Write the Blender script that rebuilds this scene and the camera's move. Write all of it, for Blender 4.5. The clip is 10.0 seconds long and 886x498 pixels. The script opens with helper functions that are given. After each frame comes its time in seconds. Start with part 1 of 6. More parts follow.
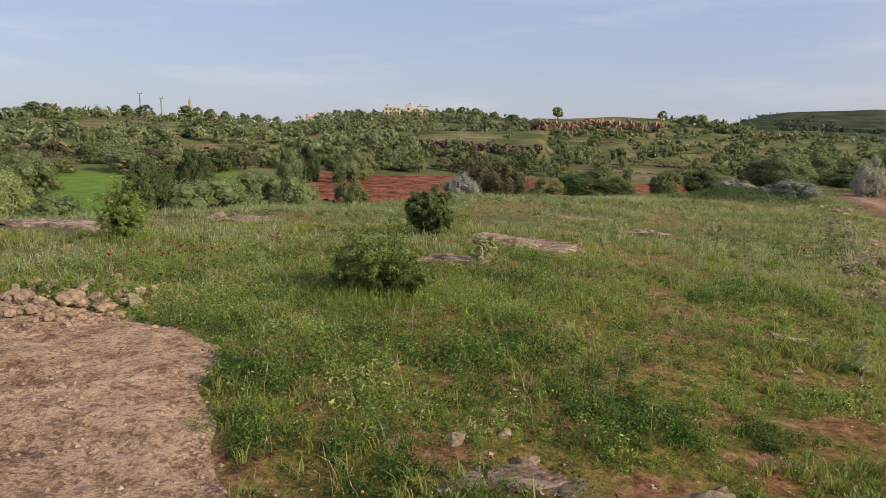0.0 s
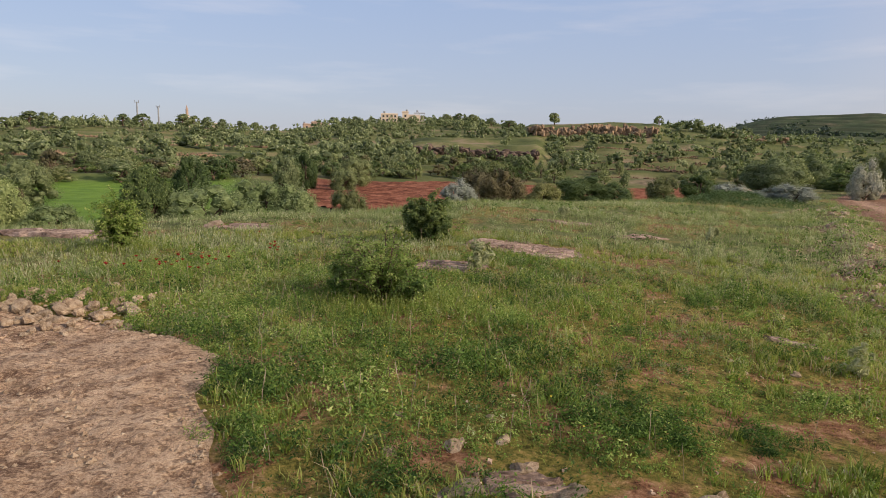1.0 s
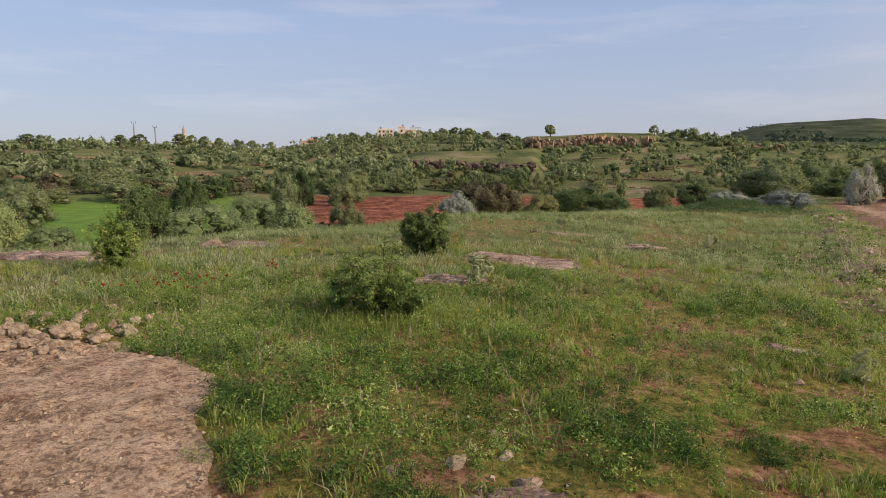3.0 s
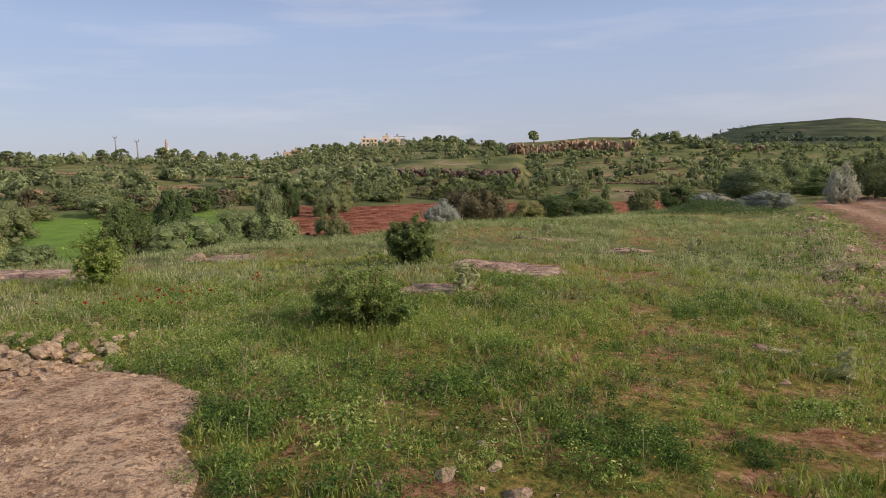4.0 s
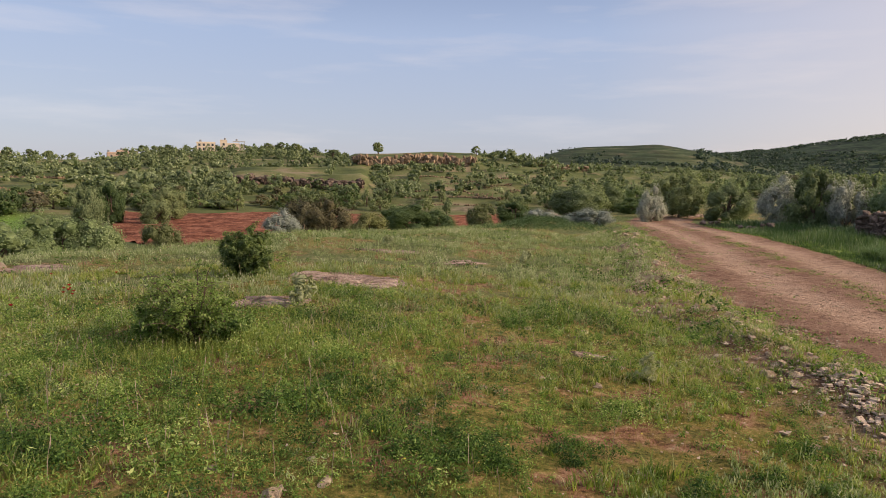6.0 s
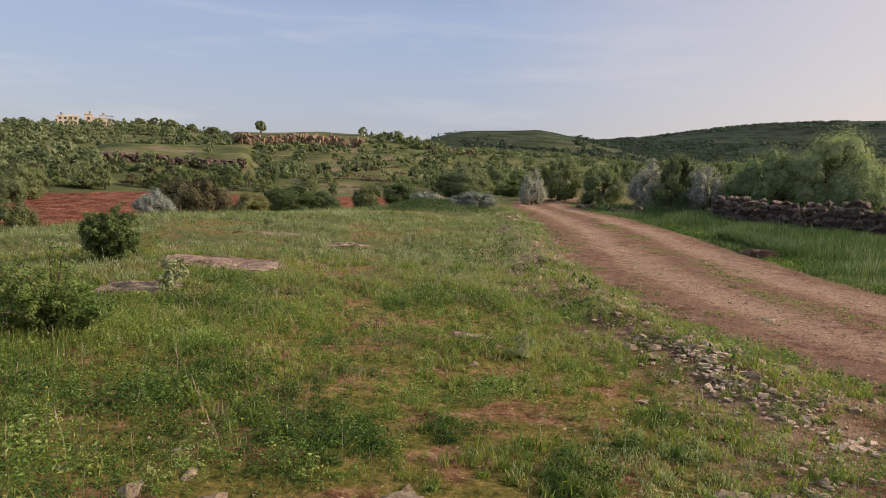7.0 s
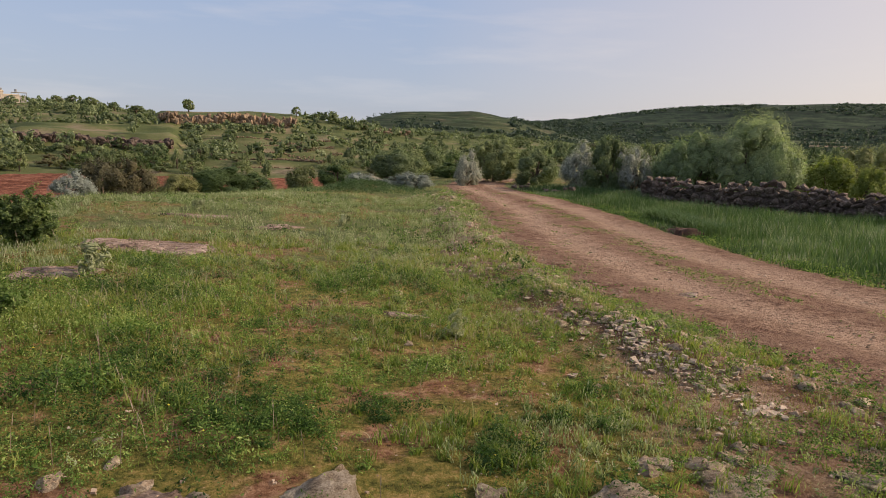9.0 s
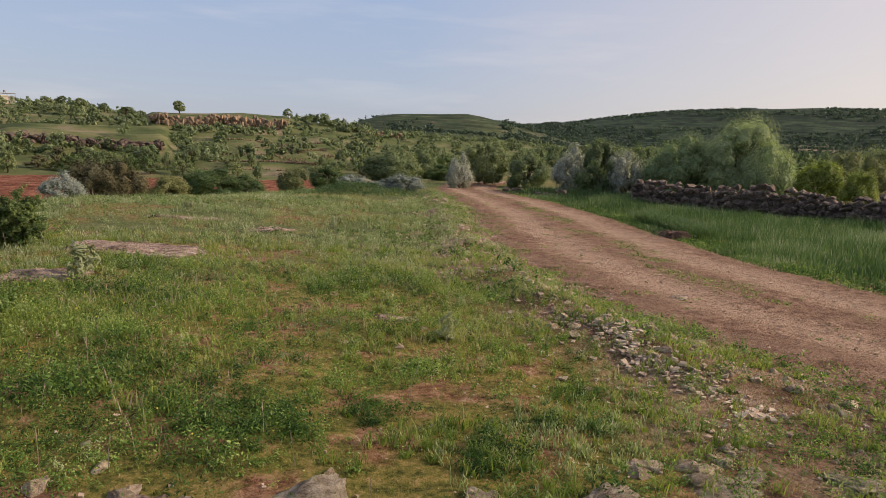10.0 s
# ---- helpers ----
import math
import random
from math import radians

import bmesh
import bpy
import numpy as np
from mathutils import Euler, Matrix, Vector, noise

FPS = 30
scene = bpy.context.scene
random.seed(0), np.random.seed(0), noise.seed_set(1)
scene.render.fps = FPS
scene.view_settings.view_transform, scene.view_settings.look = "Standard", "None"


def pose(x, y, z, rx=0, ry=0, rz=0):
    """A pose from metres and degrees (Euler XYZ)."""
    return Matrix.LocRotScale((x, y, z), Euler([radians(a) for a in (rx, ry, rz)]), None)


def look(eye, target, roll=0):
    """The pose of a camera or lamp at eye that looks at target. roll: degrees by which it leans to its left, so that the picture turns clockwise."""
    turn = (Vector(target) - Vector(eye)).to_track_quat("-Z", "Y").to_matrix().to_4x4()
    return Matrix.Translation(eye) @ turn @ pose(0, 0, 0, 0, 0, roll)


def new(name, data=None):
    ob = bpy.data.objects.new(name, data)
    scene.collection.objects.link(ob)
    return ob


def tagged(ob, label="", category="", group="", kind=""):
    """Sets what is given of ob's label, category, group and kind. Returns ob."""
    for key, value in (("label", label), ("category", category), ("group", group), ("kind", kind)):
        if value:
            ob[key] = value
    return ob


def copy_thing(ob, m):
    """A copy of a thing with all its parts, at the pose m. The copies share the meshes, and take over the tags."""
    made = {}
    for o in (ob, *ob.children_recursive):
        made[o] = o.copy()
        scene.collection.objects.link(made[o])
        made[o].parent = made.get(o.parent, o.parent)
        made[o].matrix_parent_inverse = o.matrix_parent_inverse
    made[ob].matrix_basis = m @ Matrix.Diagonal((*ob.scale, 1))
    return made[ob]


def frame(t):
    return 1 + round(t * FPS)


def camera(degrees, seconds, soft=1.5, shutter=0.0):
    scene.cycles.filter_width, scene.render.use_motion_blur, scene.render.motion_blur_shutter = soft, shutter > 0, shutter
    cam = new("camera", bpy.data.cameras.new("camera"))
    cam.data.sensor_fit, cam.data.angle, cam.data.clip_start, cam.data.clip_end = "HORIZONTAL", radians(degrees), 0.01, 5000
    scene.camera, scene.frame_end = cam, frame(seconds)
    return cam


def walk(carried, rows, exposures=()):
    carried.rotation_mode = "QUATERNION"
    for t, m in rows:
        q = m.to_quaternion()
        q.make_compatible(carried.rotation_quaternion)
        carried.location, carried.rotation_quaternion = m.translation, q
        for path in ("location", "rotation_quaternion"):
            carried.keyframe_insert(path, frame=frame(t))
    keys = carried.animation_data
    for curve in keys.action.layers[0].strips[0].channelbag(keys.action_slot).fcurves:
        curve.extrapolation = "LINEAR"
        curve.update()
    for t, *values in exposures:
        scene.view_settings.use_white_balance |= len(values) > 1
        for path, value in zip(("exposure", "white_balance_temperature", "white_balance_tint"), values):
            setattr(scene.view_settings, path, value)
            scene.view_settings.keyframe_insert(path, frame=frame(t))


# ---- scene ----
cam = camera(67.7, 10.0, 0.7)
PATH = [
    (0, (0.0, 0.0, 1.6), (0.0, 1.973, 1.27), 1.0),
    (0.5, (0.0, -0.004, 1.604), (-0.005, 1.971, 1.285), 0.5),
    (1, (0.005, -0.004, 1.601), (0.011, 1.971, 1.29), 0.6),
    (1.5, (0.004, -0.004, 1.602), (0.02, 1.973, 1.296), 0.2),
    (2, (0.009, 0.003, 1.601), (0.034, 1.981, 1.303), -0.0),
    (2.5, (0.01, 0.013, 1.601), (0.016, 1.993, 1.315), -0.3),
    (4, (0.029, 0.039, 1.616), (0.079, 2.023, 1.368), -1.9),
    (4.5, (0.048, 0.061, 1.619), (0.181, 2.042, 1.377), -1.2),
    (5, (0.073, 0.066, 1.622), (0.315, 2.041, 1.419), -1.3),
    (6.5, (0.113, -0.021, 1.641), (0.792, 1.844, 1.395), 1.2),
    (7, (0.175, -0.006, 1.631), (1.008, 1.792, 1.36), 1.3),
    (7.5, (0.196, -0.038, 1.633), (1.117, 1.716, 1.36), 0.9),
    (8, (0.199, -0.028, 1.615), (1.171, 1.695, 1.318), 1.6),
    (8.5, (0.203, -0.026, 1.615), (1.193, 1.686, 1.317), 1.5),
    (9, (0.205, -0.028, 1.62), (1.204, 1.675, 1.298), 1.5),
    (9.5, (0.209, -0.024, 1.623), (1.22, 1.671, 1.304), 1.5),
    (10, (0.21, -0.031, 1.623), (1.231, 1.66, 1.309), 1.7),
]
walk(cam, [(t, look(eye, target, roll)) for t, eye, target, roll in PATH], [(0, 0.10, 6500, 11), (2, 0.08, 6420, 11), (4.5, 0.06, 6450, 13), (6.5, 0.18, 6750, 12), (7, 0.05, 6600, 11), (8, 0.03, 6600, 11), (10, 0.06, 6500, 10)])

# ---- light ----
SUN_AZ, SUN_EL = 118.0, 26.0
world = bpy.data.worlds.new("sky")
scene.world = world
world.use_nodes = True
wn, wl = world.node_tree.nodes, world.node_tree.links
sky = wn.new("ShaderNodeTexSky")
sky.sky_type = "NISHITA"
sky.sun_disc = False
sky.sun_elevation, sky.sun_rotation = radians(SUN_EL), radians(SUN_AZ)
sky.air_density, sky.dust_density, sky.ozone_density = 1.0, 1.0, 2.0
# thin high haze with faint streaks of cirrus over the clear sky
way = wn.new("ShaderNodeTexCoord").outputs["Generated"]
split = wn.new("ShaderNodeSeparateXYZ")
wl.new(way, split.inputs[0])
haze = wn.new("ShaderNodeValToRGB")
for stop, (at, tone) in zip((haze.color_ramp.elements[0], haze.color_ramp.elements[1], haze.color_ramp.elements.new(0.2), haze.color_ramp.elements.new(0.38)), ((0.0, (0.54, 0.56, 0.67)), (1.0, (0.04, 0.075, 0.19)), (0.2, (0.45, 0.55, 0.78)), (0.38, (0.14, 0.22, 0.44)))):
    stop.position, stop.color = at, (*tone, 1)
wl.new(split.outputs[2], haze.inputs[0])
stretch = wn.new("ShaderNodeMapping")
stretch.inputs["Scale"].default_value = (2.2, 2.2, 17.0)
wl.new(way, stretch.inputs[0])
wisp = wn.new("ShaderNodeTexNoise")
wisp.inputs["Scale"].default_value, wisp.inputs["Detail"].default_value, wisp.inputs["Roughness"].default_value = 1.6, 7, 0.55
wl.new(stretch.outputs[0], wisp.inputs["Vector"])
streak = wn.new("ShaderNodeValToRGB")
streak.color_ramp.elements[0].position, streak.color_ramp.elements[1].position = 0.52, 0.80
streak.color_ramp.elements[1].color = (0.55, 0.55, 0.55, 1)
wl.new(wisp.outputs["Fac"], streak.inputs[0])
cloudy = wn.new("ShaderNodeMix")
cloudy.data_type = "RGBA"
wl.new(streak.outputs[0], cloudy.inputs[0])
wl.new(haze.outputs[0], cloudy.inputs[6])
cloudy.inputs[7].default_value = (0.82, 0.78, 0.84, 1)
lift = wn.new("ShaderNodeMix")
lift.data_type, lift.blend_type = "RGBA", "MULTIPLY"
lift.inputs[0].default_value = 1.0
toward = wn.new("ShaderNodeVectorMath")
toward.operation = "DOT_PRODUCT"
wl.new(way, toward.inputs[0])
toward.inputs[1].default_value = (math.sin(radians(SUN_AZ)), math.cos(radians(SUN_AZ)), 0)
glow = wn.new("ShaderNodeValToRGB")
glow.color_ramp.elements[0].position, glow.color_ramp.elements[1].position = 0.0, 0.62
glow.color_ramp.elements[1].color = (0.85, 0.85, 0.85, 1)
wl.new(toward.outputs["Value"], glow.inputs[0])
warm = wn.new("ShaderNodeMix")
warm.data_type = "RGBA"
wl.new(glow.outputs[0], warm.inputs[0])
wl.new(cloudy.outputs[2], warm.inputs[6])
warm.inputs[7].default_value = (0.97, 0.79, 0.71, 1)
wl.new(warm.outputs[2], lift.inputs[6])
lift.inputs[7].default_value = (8.5, 8.5, 8.5, 1)
veil = wn.new("ShaderNodeMix")
veil.data_type = "RGBA"
veil.inputs[0].default_value = 0.72
wl.new(sky.outputs[0], veil.inputs[6])
wl.new(lift.outputs[2], veil.inputs[7])
wl.new(veil.outputs[2], wn["Background"].inputs[0])
wn["Background"].inputs[1].default_value = 0.107
sun_data = bpy.data.lights.new("sun", "SUN")
sun_data.energy, sun_data.angle, sun_data.color = 5.0, radians(1.2), (1.0, 0.80, 0.57)
sun = new("sun", sun_data)
a, e = radians(SUN_AZ), radians(SUN_EL)
sun.matrix_world = look((math.sin(a) * math.cos(e), math.cos(a) * math.cos(e), math.sin(e)), (0, 0, 0))


# ---- terrain ----
def smooth(lo, hi, v):
    q = np.clip((v - lo) / (hi - lo), 0, 1)
    return q * q * (3 - 2 * q)


def hashed(i, j, seed):
    n = (i.astype(np.int64) * 374761393 + j.astype(np.int64) * 668265263 + seed * 1442695041) & 0x7FFFFFFF
    n = ((n ^ (n >> 13)) * 1274126177) & 0x7FFFFFFF
    return ((n ^ (n >> 16)) & 0xFFFFF) / float(0xFFFFF)


def value_noise(x, y, size, seed=0):
    """Smooth noise between 0 and 1 with cells of that size."""
    u, v = np.asarray(x, float) / size, np.asarray(y, float) / size
    i, j = np.floor(u), np.floor(v)
    fu, fv = u - i, v - j
    fu, fv = fu * fu * (3 - 2 * fu), fv * fv * (3 - 2 * fv)
    return (hashed(i, j, seed) * (1 - fu) + hashed(i + 1, j, seed) * fu) * (1 - fv) + (hashed(i, j + 1, seed) * (1 - fu) + hashed(i + 1, j + 1, seed) * fu) * fv


def fbm(x, y, size, seed=0, octaves=4):
    total, amp = 0.0, 0.5
    for k in range(octaves):
        total = total + amp * value_noise(x, y, size / 2**k, seed + 17 * k)
        amp *= 0.5
    return total / (1 - 0.5**octaves)


# bearing, foot of the far slope, its crest, the crest's height
RIDGE = np.array([
    (-180, 130, 300, 6), (-60, 110, 260, 4), (-34, 106, 260, 4.8), (-31.8, 106, 260, 6.3), (-30, 106, 260, 6.9), (-27, 107, 265, 7.3), (-22, 110, 280, 7.1),
    (-18, 114, 295, 7.6), (-13, 118, 310, 7.2), (-9, 120, 315, 10.4), (-5, 122, 320, 12.1), (0, 122, 320, 12.5), (3, 122, 300, 11.6), (7, 122, 260, 7.9),
    (10, 123, 250, 7.6), (14, 124, 250, 8.3), (17, 125, 250, 7.7), (19, 125, 250, 8.2), (21, 126, 250, 7.6), (24, 128, 250, 5.4),
    (30, 135, 270, 3.6), (36, 150, 290, 2.0), (42, 170, 320, 0.2), (50, 200, 330, -0.6), (75, 200, 330, -0.8), (180, 130, 300, 8)])


# skylines of the far hills: bearing and elevation in degrees
HILL = np.array([(18, -0.6), (21, 0.6), (22.9, 1.38), (24.8, 2.02), (26.7, 2.38), (28.6, 2.44), (30.8, 2.48), (32.8, 2.56), (34.2, 2.34), (36.1, 1.9), (37.8, 1.5), (40, 0.9), (45, -0.6)])
LONG_RIDGE = np.array([(30, 0.2), (34, 1.2), (37.8, 1.72), (41.8, 2.02), (44, 2.34), (46.2, 2.66), (48.4, 2.9), (50.9, 3.1), (53.7, 3.2), (56.5, 3.3), (60, 3.4), (62.5, 3.2), (70, 3.1), (90, 2.6), (120, 1.0), (150, -0.5)])


def polyline_distance(x, y, pts):
    """Distance to a polyline, and the side: left of its way is negative."""
    best, side = np.full(np.shape(x), 1e9), np.zeros(np.shape(x))
    for (ax, ay, *_), (bx, by, *_) in zip(pts[:-1], pts[1:]):
        dx, dy = bx - ax, by - ay
        q = np.clip(((x - ax) * dx + (y - ay) * dy) / (dx * dx + dy * dy), 0, 1)
        d = np.hypot(x - ax - q * dx, y - ay - q * dy)
        closer = d < best
        best, side = np.where(closer, d, best), np.where(closer, np.sign((x - ax) * dy - (y - ay) * dx), side)
    return best, side


BERM = np.array([(5.0, 3.6), (5.6, 6.5), (7.0, 10.0), (9.0, 14.0), (11.4, 18.5), (13.8, 23.0), (16.0, 27.5)])


def edge_distance(x, y):
    """How far a place lies beyond the edge of the near field, towards the valley."""
    left = (y - 0.73 * x - 17.3) / 1.24
    right = (y - 0.95 * x - 17.3) / 1.38
    return np.where(x < 0, left, right) + 1.5 * (fbm(x, y, 9, 5, 2) - 0.5)


def height(x, y):
    x, y = np.asarray(x, float), np.asarray(y, float)
    r, az = np.hypot(x, y), np.degrees(np.arctan2(x, y))
    e = edge_distance(x, y)
    z = -0.8 * (1 - np.exp(-np.maximum(0, x - 1) / 9)) - 0.006 * np.clip(y, -20, 60)
    z = z - 4.5 * smooth(-2, 34, e)
    z = z + 0.10 * (fbm(x, y, 3.0, 1, 3) - 0.5) * smooth(2.0, 5, r)
    z = z + 1.0 * (fbm(x, y, 40, 2, 3) - 0.5) * smooth(25, 90, r)
    # tussocks and low steps in the field
    calm = smooth(3.0, 4.2, polyline_distance(x, y, ROAD)[0]) * smooth(1.6, 3.2, r) * smooth(40, 24, r)
    z = z + calm * (0.11 * (fbm(x, y, 0.75, 15, 3) - 0.5) + 0.16 * (fbm(0.6 * x + 0.2 * y, 1.3 * y - 0.3 * x, 2.6, 16, 2) - 0.5) * smooth(4, 9, r))
    # a stony berm beside the road, and a grassy mound
    d, _ = polyline_distance(x, y, BERM)
    z = z + 0.16 * np.exp(-((d / 0.5) ** 2)) * (0.4 + 1.2 * fbm(x, y, 1.2, 14, 3))
    z = z + 0.42 * np.exp(-(((x - 12.6) / 1.5) ** 2) - ((y - 28.6) / 0.9) ** 2)
    foot, crest, top = (np.interp(az, RIDGE[:, 0], RIDGE[:, k]) for k in (1, 2, 3))
    t = np.clip((r - foot) / (crest - foot), 0, 1)
    rise = (top - z) * (0.85 * t + 0.15 * t * t * (3 - 2 * t))
    u = rise / 1.7 + 1.2 * (fbm(x, y, 60, 7, 2) - 0.5)
    stepped = 1.7 * (np.floor(u) + smooth(0.72, 1.0, u - np.floor(u)) - 1.2 * (fbm(x, y, 60, 7, 2) - 0.5))
    z = z + np.where(t > 0, rise + (stepped - rise) * 0.9 * smooth(0.02, 0.15, t) * smooth(1.0, 0.8, t), 0)
    z = z + smooth(0.15, 0.3, t) * 1.6 * (fbm(x, y, 28, 9, 3) - 0.5)
    z = z - 0.012 * np.maximum(0, r - crest - 30)
    # low cliffs on the far slope
    z = z + 2.4 * smooth(168, 170, r + 4 * (fbm(x, y, 20, 31, 2) - 0.5)) * smooth(230, 185, r) * smooth(-3.4, -2.2, az) * smooth(9.2, 8.0, az)
    z = z + 2.2 * smooth(214, 216.5, r + 5 * (fbm(x, y, 20, 32, 2) - 0.5)) * smooth(300, 240, r) * smooth(6.6, 7.6, az) * smooth(18.6, 17.6, az)
    # far hills, stepped by old terraces
    for line, far, deep, step in ((HILL, 520, 105, 2.6), (LONG_RIDGE, 870, 210, 4.0)):
        top = 1.62 + far * np.tan(np.radians(np.interp(az, line[:, 0], line[:, 1])))
        body = np.exp(-(np.abs((r - far - 0.06 * far * (fbm(x, y, 160, 19, 2) - 0.5)) / deep) ** 2.4))
        up = np.maximum(0, top - z) * body
        k = up / step + 1.5 * (fbm(x, y, 130, 21, 3) - 0.5)
        ledge = step * (smooth(0.55, 1.0, k - np.floor(k)) - (k - np.floor(k)))
        z = z + up + 0.75 * ledge * smooth(0.5, 2, k) * smooth(0.99, 0.93, body)
    return z


def ground_at(x, y):
    return float(height(np.array([x]), np.array([y]))[0])


# the dirt road: centre line and half width
ROAD = np.array([(8.9, -14, 3.0), (8.7, -4, 3.0), (8.8, 2, 2.9), (9.1, 6, 2.6), (10.2, 9, 2.5), (12.5, 13.5, 2.5), (15.9, 19.5, 2.4), (18.5, 25.5, 2.2), (21.0, 32, 1.8), (24.5, 37, 1.7), (31, 42, 1.6)])
TRACK_EDGE = np.array([(-3.0, 0.6), (0.0, -0.15), (1.5, -0.45), (2.8, -0.88), (3.2, -1.10), (3.6, -1.22), (4.1, -1.55), (4.7, -1.58), (5.1, -1.9), (5.45, -2.3), (5.8, -2.9), (6.2, -3.6), (6.8, -6.0), (7.2, -12.0)])


def road_offset(x, y):
    """Signed way from the road's centre line, to its right; the edges lie at -2.4 and 2.4 all along."""
    d, s = polyline_distance(x, y, ROAD)
    return d * s * 2.4 / np.interp(y, ROAD[:, 1], ROAD[:, 2])


def on_track(x, y):
    """Depth inside the bare track beside the camera (positive inside)."""
    return np.interp(y, TRACK_EDGE[:, 0], TRACK_EDGE[:, 1]) - x + 0.25 * (fbm(x, y, 0.8, 41, 3) - 0.5)


# ---- materials ----
import itertools


def node_material(name):
    m = bpy.data.materials.new(name)
    m.use_nodes = True
    nt = m.node_tree
    return m, nt.nodes, nt.links, nt.nodes["Principled BSDF"]


def ramp(n, l, fac, stops):
    node = n.new("ShaderNodeValToRGB")
    while len(node.color_ramp.elements) < len(stops):
        node.color_ramp.elements.new(0.5)
    for el, (p, c) in zip(node.color_ramp.elements, stops):
        el.position, el.color = p, (*c, 1)
    l.new(fac, node.inputs[0])
    return node.outputs[0]


def noise_tex(n, l, vec, scale, detail=6, rough=0.6):
    node = n.new("ShaderNodeTexNoise")
    node.inputs["Scale"].default_value, node.inputs["Detail"].default_value, node.inputs["Roughness"].default_value = scale, detail, rough
    l.new(vec, node.inputs["Vector"])
    return node.outputs["Fac"]


def mixed(n, l, fac, a, b, kind="MIX"):
    node = n.new("ShaderNodeMix")
    node.data_type, node.blend_type = "RGBA", kind
    for sock, v in ((node.inputs[0], fac), (node.inputs[6], a), (node.inputs[7], b)):
        if isinstance(v, (int, float)):
            sock.default_value = v
        elif isinstance(v, tuple):
            sock.default_value = (*v, 1)
        else:
            l.new(v, sock)
    return node.outputs[2]


def calc(n, l, op, a, b=0.0, clamp=False):
    node = n.new("ShaderNodeMath")
    node.operation, node.use_clamp = op, clamp
    for sock, v in zip(node.inputs, (a, b)):
        if isinstance(v, (int, float)):
            sock.default_value = v
        else:
            l.new(v, sock)
    return node.outputs[0]


def attribute(n, name):
    node = n.new("ShaderNodeAttribute")
    node.attribute_name = name
    return node.outputs["Fac"]


def bump(n, l, b, height_out, strength, distance=0.02):
    node = n.new("ShaderNodeBump")
    node.inputs["Strength"].default_value, node.inputs["Distance"].default_value = strength, distance
    l.new(height_out, node.inputs["Height"])
    l.new(node.outputs[0], b.inputs["Normal"])


def place_vector(n, kind="position"):
    if kind == "position":
        return n.new("ShaderNodeNewGeometry").outputs["Position"]
    return n.new("ShaderNodeTexCoord").outputs["Object"]


def surface(name, stops, scale, relief=0.4, rough=0.9, where="object", fine=9.0, spec=0.25, distance=0.02, vary=0.12, stretch=1.0):
    """A matt mineral surface: two scales of colour, relief, and a little change from object to object."""
    m, n, l, b = node_material(name)
    v = place_vector(n, where)
    if stretch != 1.0:
        along = n.new("ShaderNodeMapping")
        along.inputs["Scale"].default_value = (1, stretch, 1)
        l.new(v, along.inputs[0])
        v = along.outputs[0]
    big, small = noise_tex(n, l, v, scale, 5, 0.6), noise_tex(n, l, v, scale * fine, 6, 0.7)
    c = ramp(n, l, calc(n, l, "ADD", calc(n, l, "MULTIPLY", big, 0.6), calc(n, l, "MULTIPLY", small, 0.4)), stops)
    rnd = n.new("ShaderNodeObjectInfo").outputs["Random"]
    c = mixed(n, l, 1.0, c, ramp(n, l, rnd, [(0, (1 - vary,) * 3), (1, (1 + vary,) * 3)]), "MULTIPLY")
    l.new(c, b.inputs["Base Color"])
    b.inputs["Roughness"].default_value, b.inputs["Specular IOR Level"].default_value = rough, spec
    bump(n, l, b, calc(n, l, "ADD", small, big), relief, distance)
    return m


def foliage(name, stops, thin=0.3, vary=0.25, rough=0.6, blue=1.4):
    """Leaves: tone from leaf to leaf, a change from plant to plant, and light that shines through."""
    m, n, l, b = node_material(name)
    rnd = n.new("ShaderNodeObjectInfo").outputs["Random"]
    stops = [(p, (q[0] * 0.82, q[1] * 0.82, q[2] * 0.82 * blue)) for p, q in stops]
    c = ramp(n, l, attribute(n, "tone"), stops)
    c = mixed(n, l, 1.0, c, ramp(n, l, rnd, [(0, (1 - vary, 1 - 0.8 * vary, 1 - vary)), (0.5, (1, 1, 1)), (1, (1 + vary, 1 + 0.7 * vary, 1 + 0.2 * vary))]), "MULTIPLY")
    l.new(c, b.inputs["Base Color"])
    b.inputs["Roughness"].default_value, b.inputs["Specular IOR Level"].default_value = rough, 0.25
    tr, mx = n.new("ShaderNodeBsdfTranslucent"), n.new("ShaderNodeMixShader")
    l.new(mixed(n, l, 1.0, c, (1.1, 1.2, 0.6), "MULTIPLY"), tr.inputs[0])
    mx.inputs[0].default_value = thin
    l.new(b.outputs[0], mx.inputs[1])
    l.new(tr.outputs[0], mx.inputs[2])
    l.new(mx.outputs[0], n["Material Output"].inputs[0])
    return m


